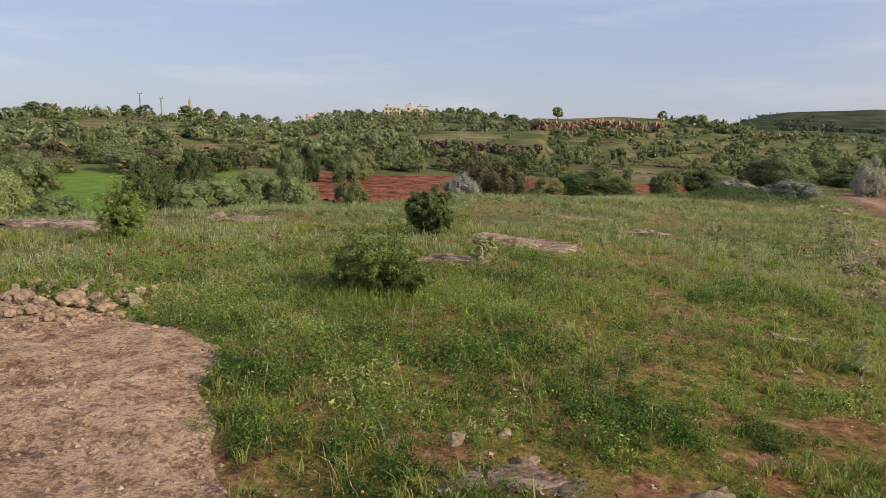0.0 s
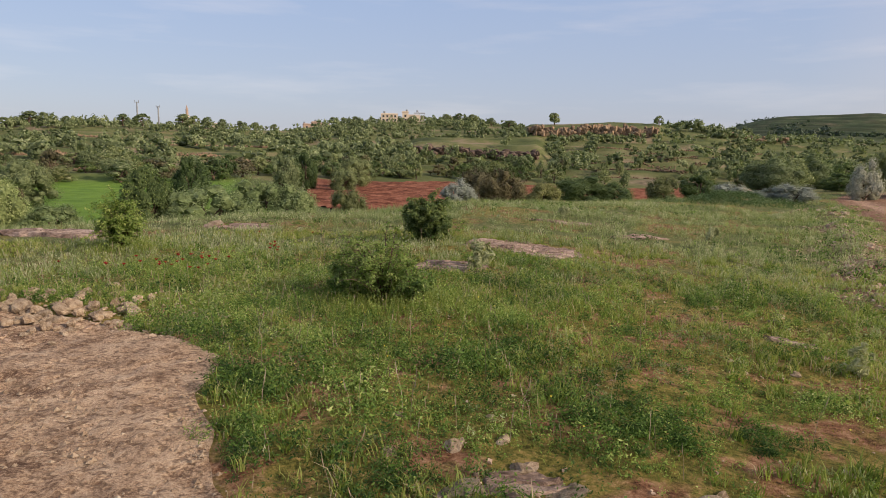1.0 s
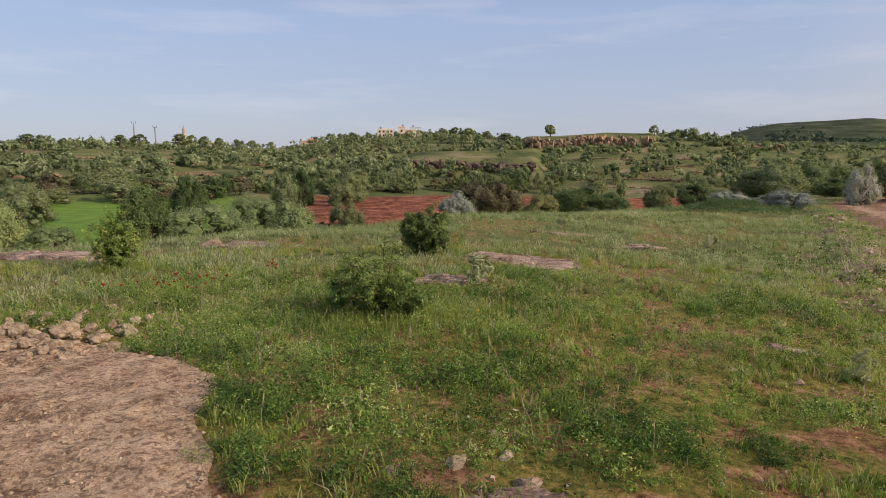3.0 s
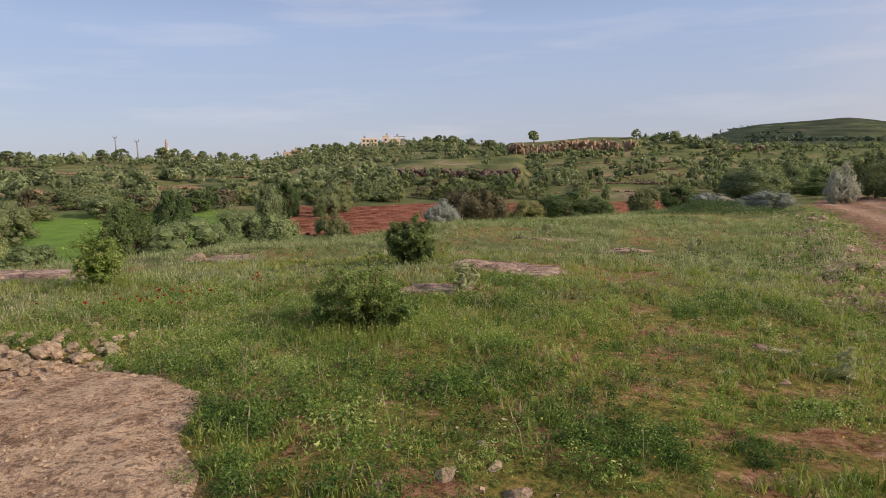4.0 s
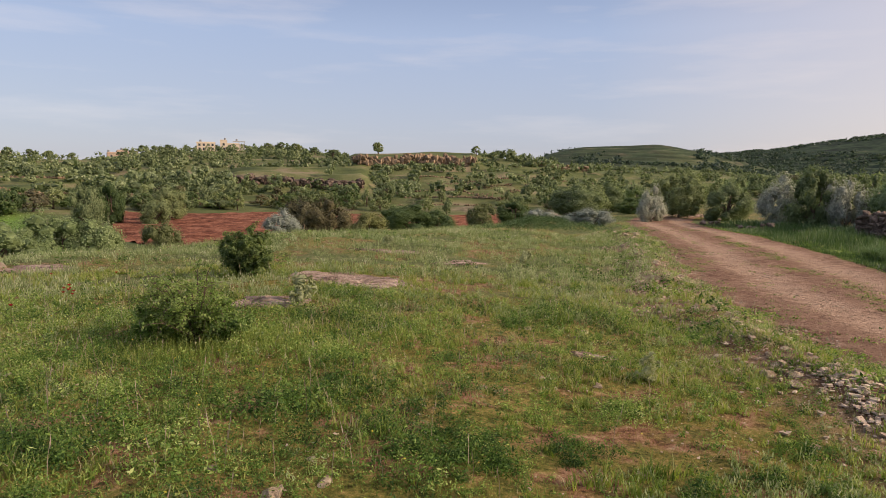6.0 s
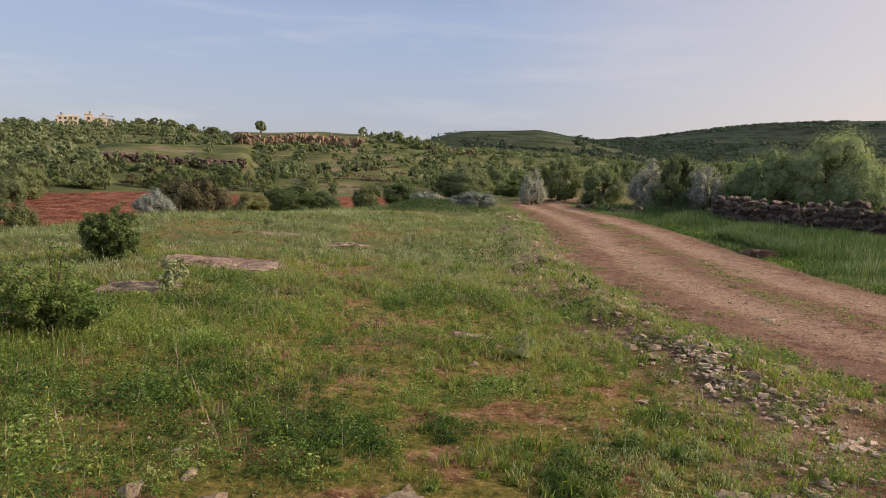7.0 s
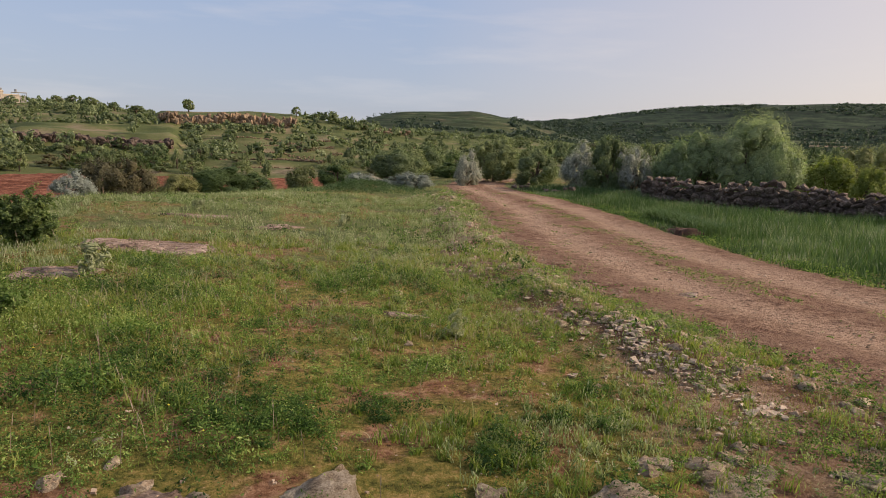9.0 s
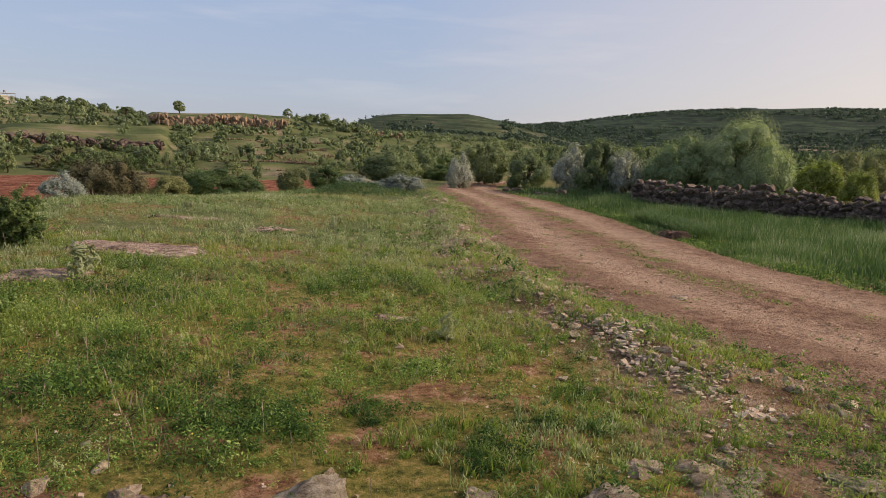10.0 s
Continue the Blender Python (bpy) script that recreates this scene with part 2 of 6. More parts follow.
def ground_material():
    m, n, l, b = node_material("ground_earth")
    v = place_vector(n)
    big, mid, fine = noise_tex(n, l, v, 0.22, 4), noise_tex(n, l, v, 1.7, 6), noise_tex(n, l, v, 26, 8, 0.78)
    clod = noise_tex(n, l, v, 9.0, 8, 0.7)
    grit = calc(n, l, "ADD", calc(n, l, "MULTIPLY", clod, 0.5), calc(n, l, "MULTIPLY", fine, 0.5))
    soil = ramp(n, l, grit, [(0.38, (0.035, 0.016, 0.009)), (0.46, (0.17, 0.082, 0.046)), (0.53, (0.30, 0.165, 0.10)), (0.62, (0.44, 0.30, 0.21))])
    moss = ramp(n, l, grit, [(0.38, (0.030, 0.024, 0.006)), (0.45, (0.10, 0.105, 0.024)), (0.52, (0.195, 0.168, 0.044)), (0.60, (0.35, 0.245, 0.10))])
    near = mixed(n, l, ramp(n, l, mid, [(0.40, (0, 0, 0)), (0.50, (1, 1, 1))]), soil, moss)
    turf = ramp(n, l, calc(n, l, "ADD", calc(n, l, "MULTIPLY", mid, 0.3), calc(n, l, "MULTIPLY", grit, 0.7)), [(0.37, (0.026, 0.038, 0.012)), (0.47, (0.085, 0.108, 0.038)), (0.54, (0.15, 0.158, 0.066)), (0.64, (0.25, 0.215, 0.125))])
    c = mixed(n, l, attribute(n, "turf"), near, turf)
    band = n.new("ShaderNodeMapping")
    band.inputs["Scale"].default_value = (0.05, 0.05, 0.75)
    l.new(v, band.inputs[0])
    banded = noise_tex(n, l, band.outputs[0], 1.0, 6, 0.6)
    slope_grass = ramp(n, l, calc(n, l, "ADD", calc(n, l, "MULTIPLY", noise_tex(n, l, v, 0.09, 8, 0.65), 0.6), calc(n, l, "MULTIPLY", banded, 0.4)), [(0.36, (0.042, 0.058, 0.024)), (0.46, (0.078, 0.098, 0.036)), (0.54, (0.125, 0.132, 0.056)), (0.62, (0.21, 0.17, 0.115))])
    gritty = ramp(n, l, calc(n, l, "ADD", calc(n, l, "MULTIPLY", mid, 0.5), calc(n, l, "MULTIPLY", fine, 0.5)), [(0.40, (0.085, 0.045, 0.030)), (0.49, (0.21, 0.125, 0.086)), (0.58, (0.37, 0.26, 0.195))])
    c = mixed(n, l, attribute(n, "verge"), c, gritty)
    c = mixed(n, l, attribute(n, "slope"), c, slope_grass)
    # scrubland tones with the blue of distance haze mixed in
    scrub = ramp(n, l, calc(n, l, "ADD", calc(n, l, "MULTIPLY", noise_tex(n, l, v, 0.05, 10, 0.75), 0.55), calc(n, l, "MULTIPLY", banded, 0.45)), [(0.38, (0.010, 0.017, 0.014)), (0.5, (0.022, 0.040, 0.026)), (0.58, (0.048, 0.074, 0.042)), (0.68, (0.13, 0.12, 0.085))])
    c = mixed(n, l, attribute(n, "scrub"), c, scrub)
    lawn = ramp(n, l, noise_tex(n, l, v, 0.35, 6), [(0.3, (0.072, 0.145, 0.02)), (0.7, (0.14, 0.235, 0.038))])
    c = mixed(n, l, attribute(n, "meadow"), c, lawn)
    stone = ramp(n, l, noise_tex(n, l, v, 0.6, 6), [(0.35, (0.10, 0.075, 0.055)), (0.6, (0.30, 0.23, 0.17))])
    c = mixed(n, l, attribute(n, "stony"), c, stone)
    l.new(c, b.inputs["Base Color"])
    b.inputs["Roughness"].default_value, b.inputs["Specular IOR Level"].default_value = 0.95, 0.15
    bump(n, l, b, calc(n, l, "ADD", calc(n, l, "ADD", fine, mid), calc(n, l, "MULTIPLY", clod, 1.5)), 0.9, 0.04)
    return m


def dirt_material(name, dark, mid_tone, light, dusty=0.35, damp=None):
    """Trodden earth over rock: dusty sheets, dark pits, pebbles."""
    m, n, l, b = node_material(name)
    v = place_vector(n)
    big, mid, fine = noise_tex(n, l, v, 0.7, 5), noise_tex(n, l, v, 4.0, 8, 0.68), noise_tex(n, l, v, 46, 6, 0.75)
    c = ramp(n, l, calc(n, l, "ADD", calc(n, l, "MULTIPLY", mid, 0.5), calc(n, l, "MULTIPLY", fine, 0.5)), [(0.42, dark), (0.5, mid_tone), (0.58, light)])
    c = mixed(n, l, calc(n, l, "MULTIPLY", ramp(n, l, big, [(0.45, (0, 0, 0)), (0.6, (1, 1, 1))]), dusty), c, light)
    c = mixed(n, l, calc(n, l, "MULTIPLY", attribute(n, "rut"), 0.6), c, tuple(min(1, 1.1 * k) for k in light))
    if damp:
        c = mixed(n, l, calc(n, l, "MULTIPLY", ramp(n, l, calc(n, l, "SUBTRACT", calc(n, l, "ADD", big, calc(n, l, "MULTIPLY", mid, 0.6)), attribute(n, "rut")), [(0.55, (0, 0, 0)), (0.85, (1, 1, 1))]), 0.42), c, damp)
    pit_noise = n.new("ShaderNodeTexNoise")
    stretch = n.new("ShaderNodeMapping")
    stretch.inputs["Scale"].default_value, stretch.inputs["Rotation"].default_value = (19, 23, 14), (0, 0, 0.5)
    l.new(v, stretch.inputs[0])
    l.new(stretch.outputs[0], pit_noise.inputs["Vector"])
    pit_noise.inputs["Scale"].default_value, pit_noise.inputs["Detail"].default_value = 1.0, 6
    pits = ramp(n, l, pit_noise.outputs["Fac"], [(0.53, (0, 0, 0)), (0.62, (1, 1, 1))])
    c = mixed(n, l, calc(n, l, "MULTIPLY", pits, 0.6), c, dark)
    specks = ramp(n, l, noise_tex(n, l, v, 95, 3, 0.6), [(0.56, (0, 0, 0)), (0.64, (1, 1, 1))])
    c = mixed(n, l, calc(n, l, "MULTIPLY", specks, 0.5), c, dark)
    vor = n.new("ShaderNodeTexVoronoi")
    vor.inputs["Scale"].default_value = 26
    l.new(v, vor.inputs["Vector"])
    pebbles = ramp(n, l, vor.outputs["Distance"], [(0.1, (1, 1, 1)), (0.3, (0, 0, 0))])
    l.new(c, b.inputs["Base Color"])
    b.inputs["Roughness"].default_value, b.inputs["Specular IOR Level"].default_value = 0.92, 0.2
    plate = n.new("ShaderNodeTexVoronoi")
    plate.feature = "DISTANCE_TO_EDGE"
    plate.inputs["Scale"].default_value = 0.32
    warp = n.new("ShaderNodeVectorMath")
    warp.operation = "MULTIPLY_ADD"
    l.new(n.new("ShaderNodeTexNoise").outputs["Color"], warp.inputs[0])
    warp.inputs[1].default_value = (2.4, 2.4, 2.4)
    l.new(stretch.outputs[0], warp.inputs[2])
    l.new(warp.outputs[0], plate.inputs["Vector"])
    seams = ramp(n, l, plate.outputs["Distance"], [(0.0, (1, 1, 1)), (0.09, (0, 0, 0))])
    pits = calc(n, l, "MAXIMUM", pits, calc(n, l, "MULTIPLY", seams, calc(n, l, "MULTIPLY", mid, 0.5)))
    relief = calc(n, l, "SUBTRACT", calc(n, l, "ADD", calc(n, l, "ADD", fine, calc(n, l, "MULTIPLY", mid, 1.6)), calc(n, l, "MULTIPLY", pebbles, 0.2)), calc(n, l, "MULTIPLY", pits, 0.5))
    bump(n, l, b, relief, 1.0, 0.03)
    return m


GROUND = ground_material()
ROAD_DIRT = dirt_material("road_dirt", (0.075, 0.036, 0.024), (0.23, 0.13, 0.086), (0.44, 0.305, 0.225), 0.4, (0.155, 0.072, 0.044))
TRACK_DIRT = dirt_material("track_dirt", (0.12, 0.066, 0.042), (0.41, 0.28, 0.19), (0.60, 0.455, 0.335))
RED_SOIL = surface("red_soil", [(0.38, (0.065, 0.026, 0.018)), (0.48, (0.15, 0.058, 0.038)), (0.60, (0.29, 0.135, 0.094))], 0.5, 0.8, 0.95, "position", 5, 0.1, 0.2, stretch=3.0)
LIMESTONE = surface("limestone", [(0.34, (0.12, 0.082, 0.058)), (0.45, (0.30, 0.22, 0.155)), (0.57, (0.46, 0.37, 0.28)), (0.70, (0.62, 0.55, 0.46))], 3.0, 0.9, 0.88, vary=0.3)
RUBBLE_STONE = surface("rubble_stone", [(0.36, (0.20, 0.135, 0.10)), (0.45, (0.38, 0.28, 0.215)), (0.57, (0.53, 0.415, 0.33)), (0.70, (0.64, 0.55, 0.46))], 2.0, 0.5, 0.9, "position", vary=0.0)
BOULDER_STONE = surface("boulder_stone", [(0.36, (0.11, 0.082, 0.06)), (0.45, (0.32, 0.25, 0.185)), (0.55, (0.50, 0.415, 0.325)), (0.68, (0.64, 0.58, 0.49))], 4.0, 1.0, 0.92, distance=0.06)
SLAB_STONE = surface("slab_stone", [(0.40, (0.09, 0.062, 0.052)), (0.49, (0.25, 0.18, 0.152)), (0.60, (0.44, 0.345, 0.30))], 1.6, 1.0, 0.9, distance=0.04, stretch=4.0)
WALL_STONE = surface("wall_stone", [(0.34, (0.03, 0.022, 0.019)), (0.47, (0.125, 0.09, 0.074)), (0.57, (0.22, 0.17, 0.14)), (0.66, (0.44, 0.41, 0.36))], 4.5, 1.0, 0.9, vary=0.35)
DARK_CLIFF = surface("dark_cliff_stone", [(0.3, (0.03, 0.024, 0.022)), (0.5, (0.095, 0.07, 0.06)), (0.7, (0.20, 0.15, 0.125))], 0.9, 0.9, 0.95, vary=0.4, distance=0.3)
CLIFF_STONE = surface("cliff_stone", [(0.3, (0.05, 0.035, 0.028)), (0.5, (0.22, 0.155, 0.105)), (0.7, (0.38, 0.29, 0.20))], 0.9, 0.8, 0.95, vary=0.3, distance=0.2)
BANK_EARTH = surface("bank_earth", [(0.32, (0.03, 0.018, 0.013)), (0.5, (0.11, 0.065, 0.047)), (0.66, (0.24, 0.155, 0.115))], 3.0, 1.0, 0.95, "position")
BARK = surface("bark", [(0.3, (0.05, 0.035, 0.025)), (0.6, (0.14, 0.10, 0.075)), (0.75, (0.22, 0.17, 0.13))], 6, 0.8, 0.9)
LEAF_OAK = foliage("oak_leaves", [(0, (0.10, 0.135, 0.05)), (0.5, (0.23, 0.285, 0.105)), (1, (0.46, 0.51, 0.23))], 0.4)
LEAF_DARK = foliage("dark_leaves", [(0, (0.05, 0.085, 0.026)), (0.5, (0.12, 0.18, 0.052)), (1, (0.27, 0.35, 0.10))], 0.45)
LEAF_LIGHT = foliage("light_leaves", [(0, (0.12, 0.145, 0.045)), (0.5, (0.25, 0.275, 0.095)), (1, (0.40, 0.40, 0.19))], 0.4)
LEAF_BUSH = foliage("bush_leaves", [(0, (0.12, 0.165, 0.055)), (0.5, (0.28, 0.36, 0.12)), (1, (0.50, 0.58, 0.26))], 0.4)
# bluer than the nearer leaves: distance haze put into the colour
LEAF_FAR_HAZE = foliage("far_scrub_leaves_haze", [(0, (0.055, 0.08, 0.05)), (0.5, (0.10, 0.14, 0.085)), (1, (0.16, 0.21, 0.12))], 0.3)
LEAF_GREY = foliage("grey_leaves", [(0, (0.20, 0.22, 0.18)), (0.5, (0.38, 0.415, 0.345)), (1, (0.56, 0.60, 0.51))], 0.25, blue=1.15)
LEAF_SAGE = foliage("sage_leaves", [(0, (0.19, 0.24, 0.10)), (0.5, (0.44, 0.52, 0.22)), (1, (0.68, 0.74, 0.40))], 0.5)
LEAF_BROWN = foliage("brown_leaves", [(0, (0.06, 0.055, 0.025)), (0.5, (0.13, 0.125, 0.05)), (1, (0.22, 0.19, 0.10))])
LEAF_YELLOW = foliage("yellow_leaves", [(0, (0.13, 0.18, 0.03)), (0.5, (0.30, 0.35, 0.07)), (1, (0.50, 0.53, 0.15))], 0.5)
LEAF_SHRUB = foliage("shrub_leaves", [(0, (0.08, 0.14, 0.03)), (0.5, (0.20, 0.30, 0.06)), (1, (0.40, 0.48, 0.14))], 0.5)
GRASS_PALE = foliage("pale_grass", [(0, (0.12, 0.165, 0.05)), (0.4, (0.29, 0.355, 0.13)), (0.75, (0.48, 0.51, 0.25)), (1, (0.62, 0.59, 0.37))], 0.5, 0)
GRASS_GREEN = foliage("green_grass", [(0, (0.07, 0.13, 0.02)), (0.5, (0.225, 0.30, 0.048)), (0.85, (0.43, 0.46, 0.11)), (1, (0.50, 0.42, 0.22))], 0.45, 0)
GRASS_TALL = foliage("tall_grass", [(0, (0.035, 0.08, 0.022)), (0.5, (0.095, 0.165, 0.046)), (0.85, (0.20, 0.28, 0.10)), (1, (0.36, 0.38, 0.22))], 0.35, 0)
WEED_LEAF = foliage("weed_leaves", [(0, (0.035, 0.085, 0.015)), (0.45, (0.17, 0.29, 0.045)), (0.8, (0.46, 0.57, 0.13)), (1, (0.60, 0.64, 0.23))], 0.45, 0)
DRY_STALK = foliage("dry_stalks", [(0, (0.24, 0.17, 0.09)), (1, (0.45, 0.36, 0.22))], 0.2, 0)
FELT_LEAF = foliage("felted_leaves", [(0, (0.24, 0.27, 0.14)), (1, (0.54, 0.56, 0.36))], 0.25, 0.1, blue=1.0)
POPPY_RED = foliage("poppy_petals", [(0, (0.28, 0.01, 0.012)), (1, (0.48, 0.03, 0.028))], 0.35, 0.1)
YELLOW_PETAL = foliage("yellow_petals", [(0, (0.55, 0.45, 0.03)), (1, (0.75, 0.65, 0.10))], 0.3, 0)
DRY_MOSS = foliage("low_cover", [(0, (0.16, 0.14, 0.025)), (0.5, (0.29, 0.22, 0.045)), (1, (0.40, 0.23, 0.07))], 0.3, 0)
PLASTER = surface("cream_plaster", [(0.3, (0.50, 0.42, 0.34)), (0.7, (0.66, 0.57, 0.47))], 0.5, 0.1, 0.9)
PLASTER_PINK = surface("weathered_block_wall", [(0.3, (0.30, 0.22, 0.18)), (0.7, (0.46, 0.35, 0.29))], 0.5, 0.1, 0.9)
CONCRETE = surface("grey_concrete", [(0.3, (0.28, 0.27, 0.26)), (0.7, (0.42, 0.41, 0.39))], 0.5, 0.1, 0.9)
STEEL = surface("painted_steel", [(0.3, (0.16, 0.17, 0.19)), (0.7, (0.26, 0.27, 0.29))], 2, 0.05, 0.6)
GLASS = surface("window_glass", [(0.3, (0.03, 0.035, 0.04)), (0.7, (0.06, 0.065, 0.075))], 0.3, 0.0, 0.15, spec=0.5)


# ---- mesh helpers ----
def mesh_of(name, verts, faces, material=None, shade=False, **attrs):
    """A mesh from arrays of places and of faces that all have one number of corners."""
    verts, faces = np.asarray(verts, np.float32), np.asarray(faces, np.int32)
    me = bpy.data.meshes.new(name)
    me.vertices.add(len(verts))
    me.vertices.foreach_set("co", verts.ravel())
    k = faces.shape[1]
    me.loops.add(faces.size)
    me.loops.foreach_set("vertex_index", faces.ravel())
    me.polygons.add(len(faces))
    me.polygons.foreach_set("loop_start", np.arange(0, faces.size, k, dtype=np.int32))
    me.polygons.foreach_set("use_smooth", np.full(len(faces), shade))
    for key, values in attrs.items():
        at = me.attributes.new(key, "FLOAT", "POINT")
        at.data.foreach_set("value", np.asarray(values, np.float32))
    me.update(calc_edges=True)
    if material:
        me.materials.append(material)
    return me


def put(ob, parent):
    ob.parent = parent
    return ob


def part(name, me, parent, label=""):
    """Links a mesh as one part under a thing."""
    return tagged(put(new(name, me), parent), label)


def bm_mesh(name, bm, material, shade=False):
    me = bpy.data.meshes.new(name)
    bm.to_mesh(me)
    bm.free()
    for p in me.polygons:
        p.use_smooth = shade
    me.materials.append(material)
    return me


def thing(name, label, category, group="", kind="", at=None):
    ob = new(name)
    ob.empty_display_size = 0.1
    if at is not None:
        ob.location = at
    return tagged(ob, label, category, group, kind)


def tubes(lines, sides=6):
    """Verts and quads of tapered tubes; each line is rows of x, y, z, radius."""
    verts, faces = [], []
    for line in lines:
        line = np.asarray(line, float)
        base = len(verts)
        for k, row in enumerate(line):
            way = line[min(k + 1, len(line) - 1), :3] - line[max(k - 1, 0), :3]
            way = way / (np.linalg.norm(way) + 1e-9)
            side = np.cross(way, (0.3, 0.9, 0.1))
            side /= np.linalg.norm(side) + 1e-9
            up = np.cross(way, side)
            for s in range(sides):
                q = 2 * math.pi * s / sides
                verts.append(row[:3] + row[3] * (math.cos(q) * side + math.sin(q) * up))
        for k in range(len(line) - 1):
            for s in range(sides):
                p, q = base + k * sides + s, base + k * sides + (s + 1) % sides
                faces.append((p, q, q + sides, p + sides))
    return np.array(verts), np.array(faces)


def leaves(rng, centres, out, size, asp=0.5, spread=0.55):
    """Folded rhombic leaves at the centres, turned roughly outwards. Gives verts and triangles."""
    n = len(centres)
    nrm = out + rng.normal(0, spread, (n, 3))
    nrm /= np.linalg.norm(nrm, axis=1, keepdims=True) + 1e-9
    a = np.cross(nrm, rng.normal(0, 1, (n, 3)))
    a /= np.linalg.norm(a, axis=1, keepdims=True) + 1e-9
    b = np.cross(nrm, a)
    s = np.asarray(size).reshape(-1, 1) * np.ones((n, 1))
    v = np.stack([centres - a * s, centres + b * s * asp - nrm * s * 0.15, centres + a * s, centres - b * s * asp - nrm * s * 0.15], 1).reshape(-1, 3)
    i = np.arange(n)[:, None] * 4
    f = np.concatenate([i + [0, 1, 2], i + [0, 2, 3]])
    return v, f


def ico_points():
    """The corners and faces of an icosahedron of radius one."""
    g = (1 + 5**0.5) / 2
    v = np.array([p for a in (-1, 1) for b in (-g, g) for p in ((0, a, b), (a, b, 0), (b, 0, a))]) / math.hypot(1, g)
    f = [(i, j, k) for i, j, k in itertools.combinations(range(12), 3) if max(np.sum((v[i] - v[j]) ** 2), np.sum((v[j] - v[k]) ** 2), np.sum((v[i] - v[k]) ** 2)) < 1.3]
    f = [t if np.dot(np.cross(v[t[1]] - v[t[0]], v[t[2]] - v[t[0]]), v[t[0]]) > 0 else t[::-1] for t in f]
    return v, np.array(f)


def finer(v, f):
    """Each face of a round body cut into four."""
    v, seen, out = list(map(tuple, v)), {}, []

    def middle(i, j):
        key = (min(i, j), max(i, j))
        if key not in seen:
            q = (np.array(v[i]) + np.array(v[j])) / 2
            v.append(tuple(q / np.linalg.norm(q)))
            seen[key] = len(v) - 1
        return seen[key]

    for i, j, k in f:
        a, b, c = middle(i, j), middle(j, k), middle(k, i)
        out += [(i, a, c), (a, j, b), (c, b, k), (a, b, c)]
    return np.array(v), np.array(out)


ICO = [ico_points()]
ICO += [finer(*ICO[0])]
ICO += [finer(*ICO[1])]


def crown_points(rng, n, clumps, wide, tall, base, ragged=0.3, clump=0.28, fine=0):
    """Leaf places of an uneven crown: lobes near the skin of a squat body, each covered with small leaves."""
    th = rng.uniform(0, 2 * math.pi, clumps)
    ph = np.arccos(rng.uniform(-0.75, 1, clumps))
    rad = rng.uniform(0.70, 0.98, clumps) * (1 + ragged * rng.normal(0, 0.4, clumps))
    c = np.stack([np.sin(ph) * np.cos(th) * wide / 2, np.sin(ph) * np.sin(th) * wide / 2, np.cos(ph) * tall / 2], 1) * rad[:, None] * 0.80
    bulk = rng.uniform(0.55, 1.2, (clumps, 1))
    weight = bulk[:, 0] ** 2
    which = rng.choice(clumps, n, p=weight / weight.sum())
    d = rng.normal(0, 1, (n, 3))
    d /= np.linalg.norm(d, axis=1, keepdims=True)
    way = c / (np.linalg.norm(c, axis=1, keepdims=True) + 1e-6)
    along = np.sum(d * way[which], 1)
    d = np.where((along < -0.25)[:, None], d - 2 * along[:, None] * way[which], d)
    size = np.array([wide, wide, tall]) * clump * bulk[which] * 0.5
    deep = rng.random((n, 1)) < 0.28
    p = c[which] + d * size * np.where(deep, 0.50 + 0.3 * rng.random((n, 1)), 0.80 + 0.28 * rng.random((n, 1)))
    out = d + 0.35 * way[which]
    # solid filler cores inside each lobe, toned dark for its inner shade
    iv, fi = ICO[abs(fine)]
    inner = np.array([wide, wide, tall]) * clump * 0.5 * 0.56
    body = (c[:, None] + iv[None] * inner * bulk[:, None] * rng.uniform(0.7, 1.12, (clumps, len(iv), 1))).reshape(-1, 3)
    for q in (p, body):
        q[:, 2] += base + tall / 2
        q[:, 2] = np.maximum(q[:, 2], base * 0.5)
        rel = np.clip(q[:, 2] / (base + tall), 0, 1.06)
        q[:, 2] = (base + tall) * rel**1.2
    shade_cores = (body, (np.arange(clumps)[:, None, None] * len(iv) + fi).reshape(-1, 3))
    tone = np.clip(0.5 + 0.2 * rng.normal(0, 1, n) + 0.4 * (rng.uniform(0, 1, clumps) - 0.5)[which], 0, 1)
    # inner leaves get a darker tone, painting the shade within the crown
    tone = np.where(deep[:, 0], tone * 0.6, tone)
    return p, out, tone, c + [0, 0, base + tall / 2], shade_cores, np.where(deep[:, 0], 2.0, 1.0)


def crown_mesh(rng, p, out, tone, size, asp, shade_cores, spread=0.5):
    """Leaves over the lobes' filler cores, which are darkened to paint the crown's inner shade: verts, triangles and
    tones.
    """
    v, f = leaves(rng, p, out, size, asp, spread)
    bv, bf = shade_cores
    inner_shade = np.clip(0.34 + 0.18 * rng.normal(0, 1, len(bv)), 0, 1)
    return np.concatenate([v, bv]), np.concatenate([f, bf + len(v)]), np.concatenate([np.repeat(tone, 4), inner_shade])


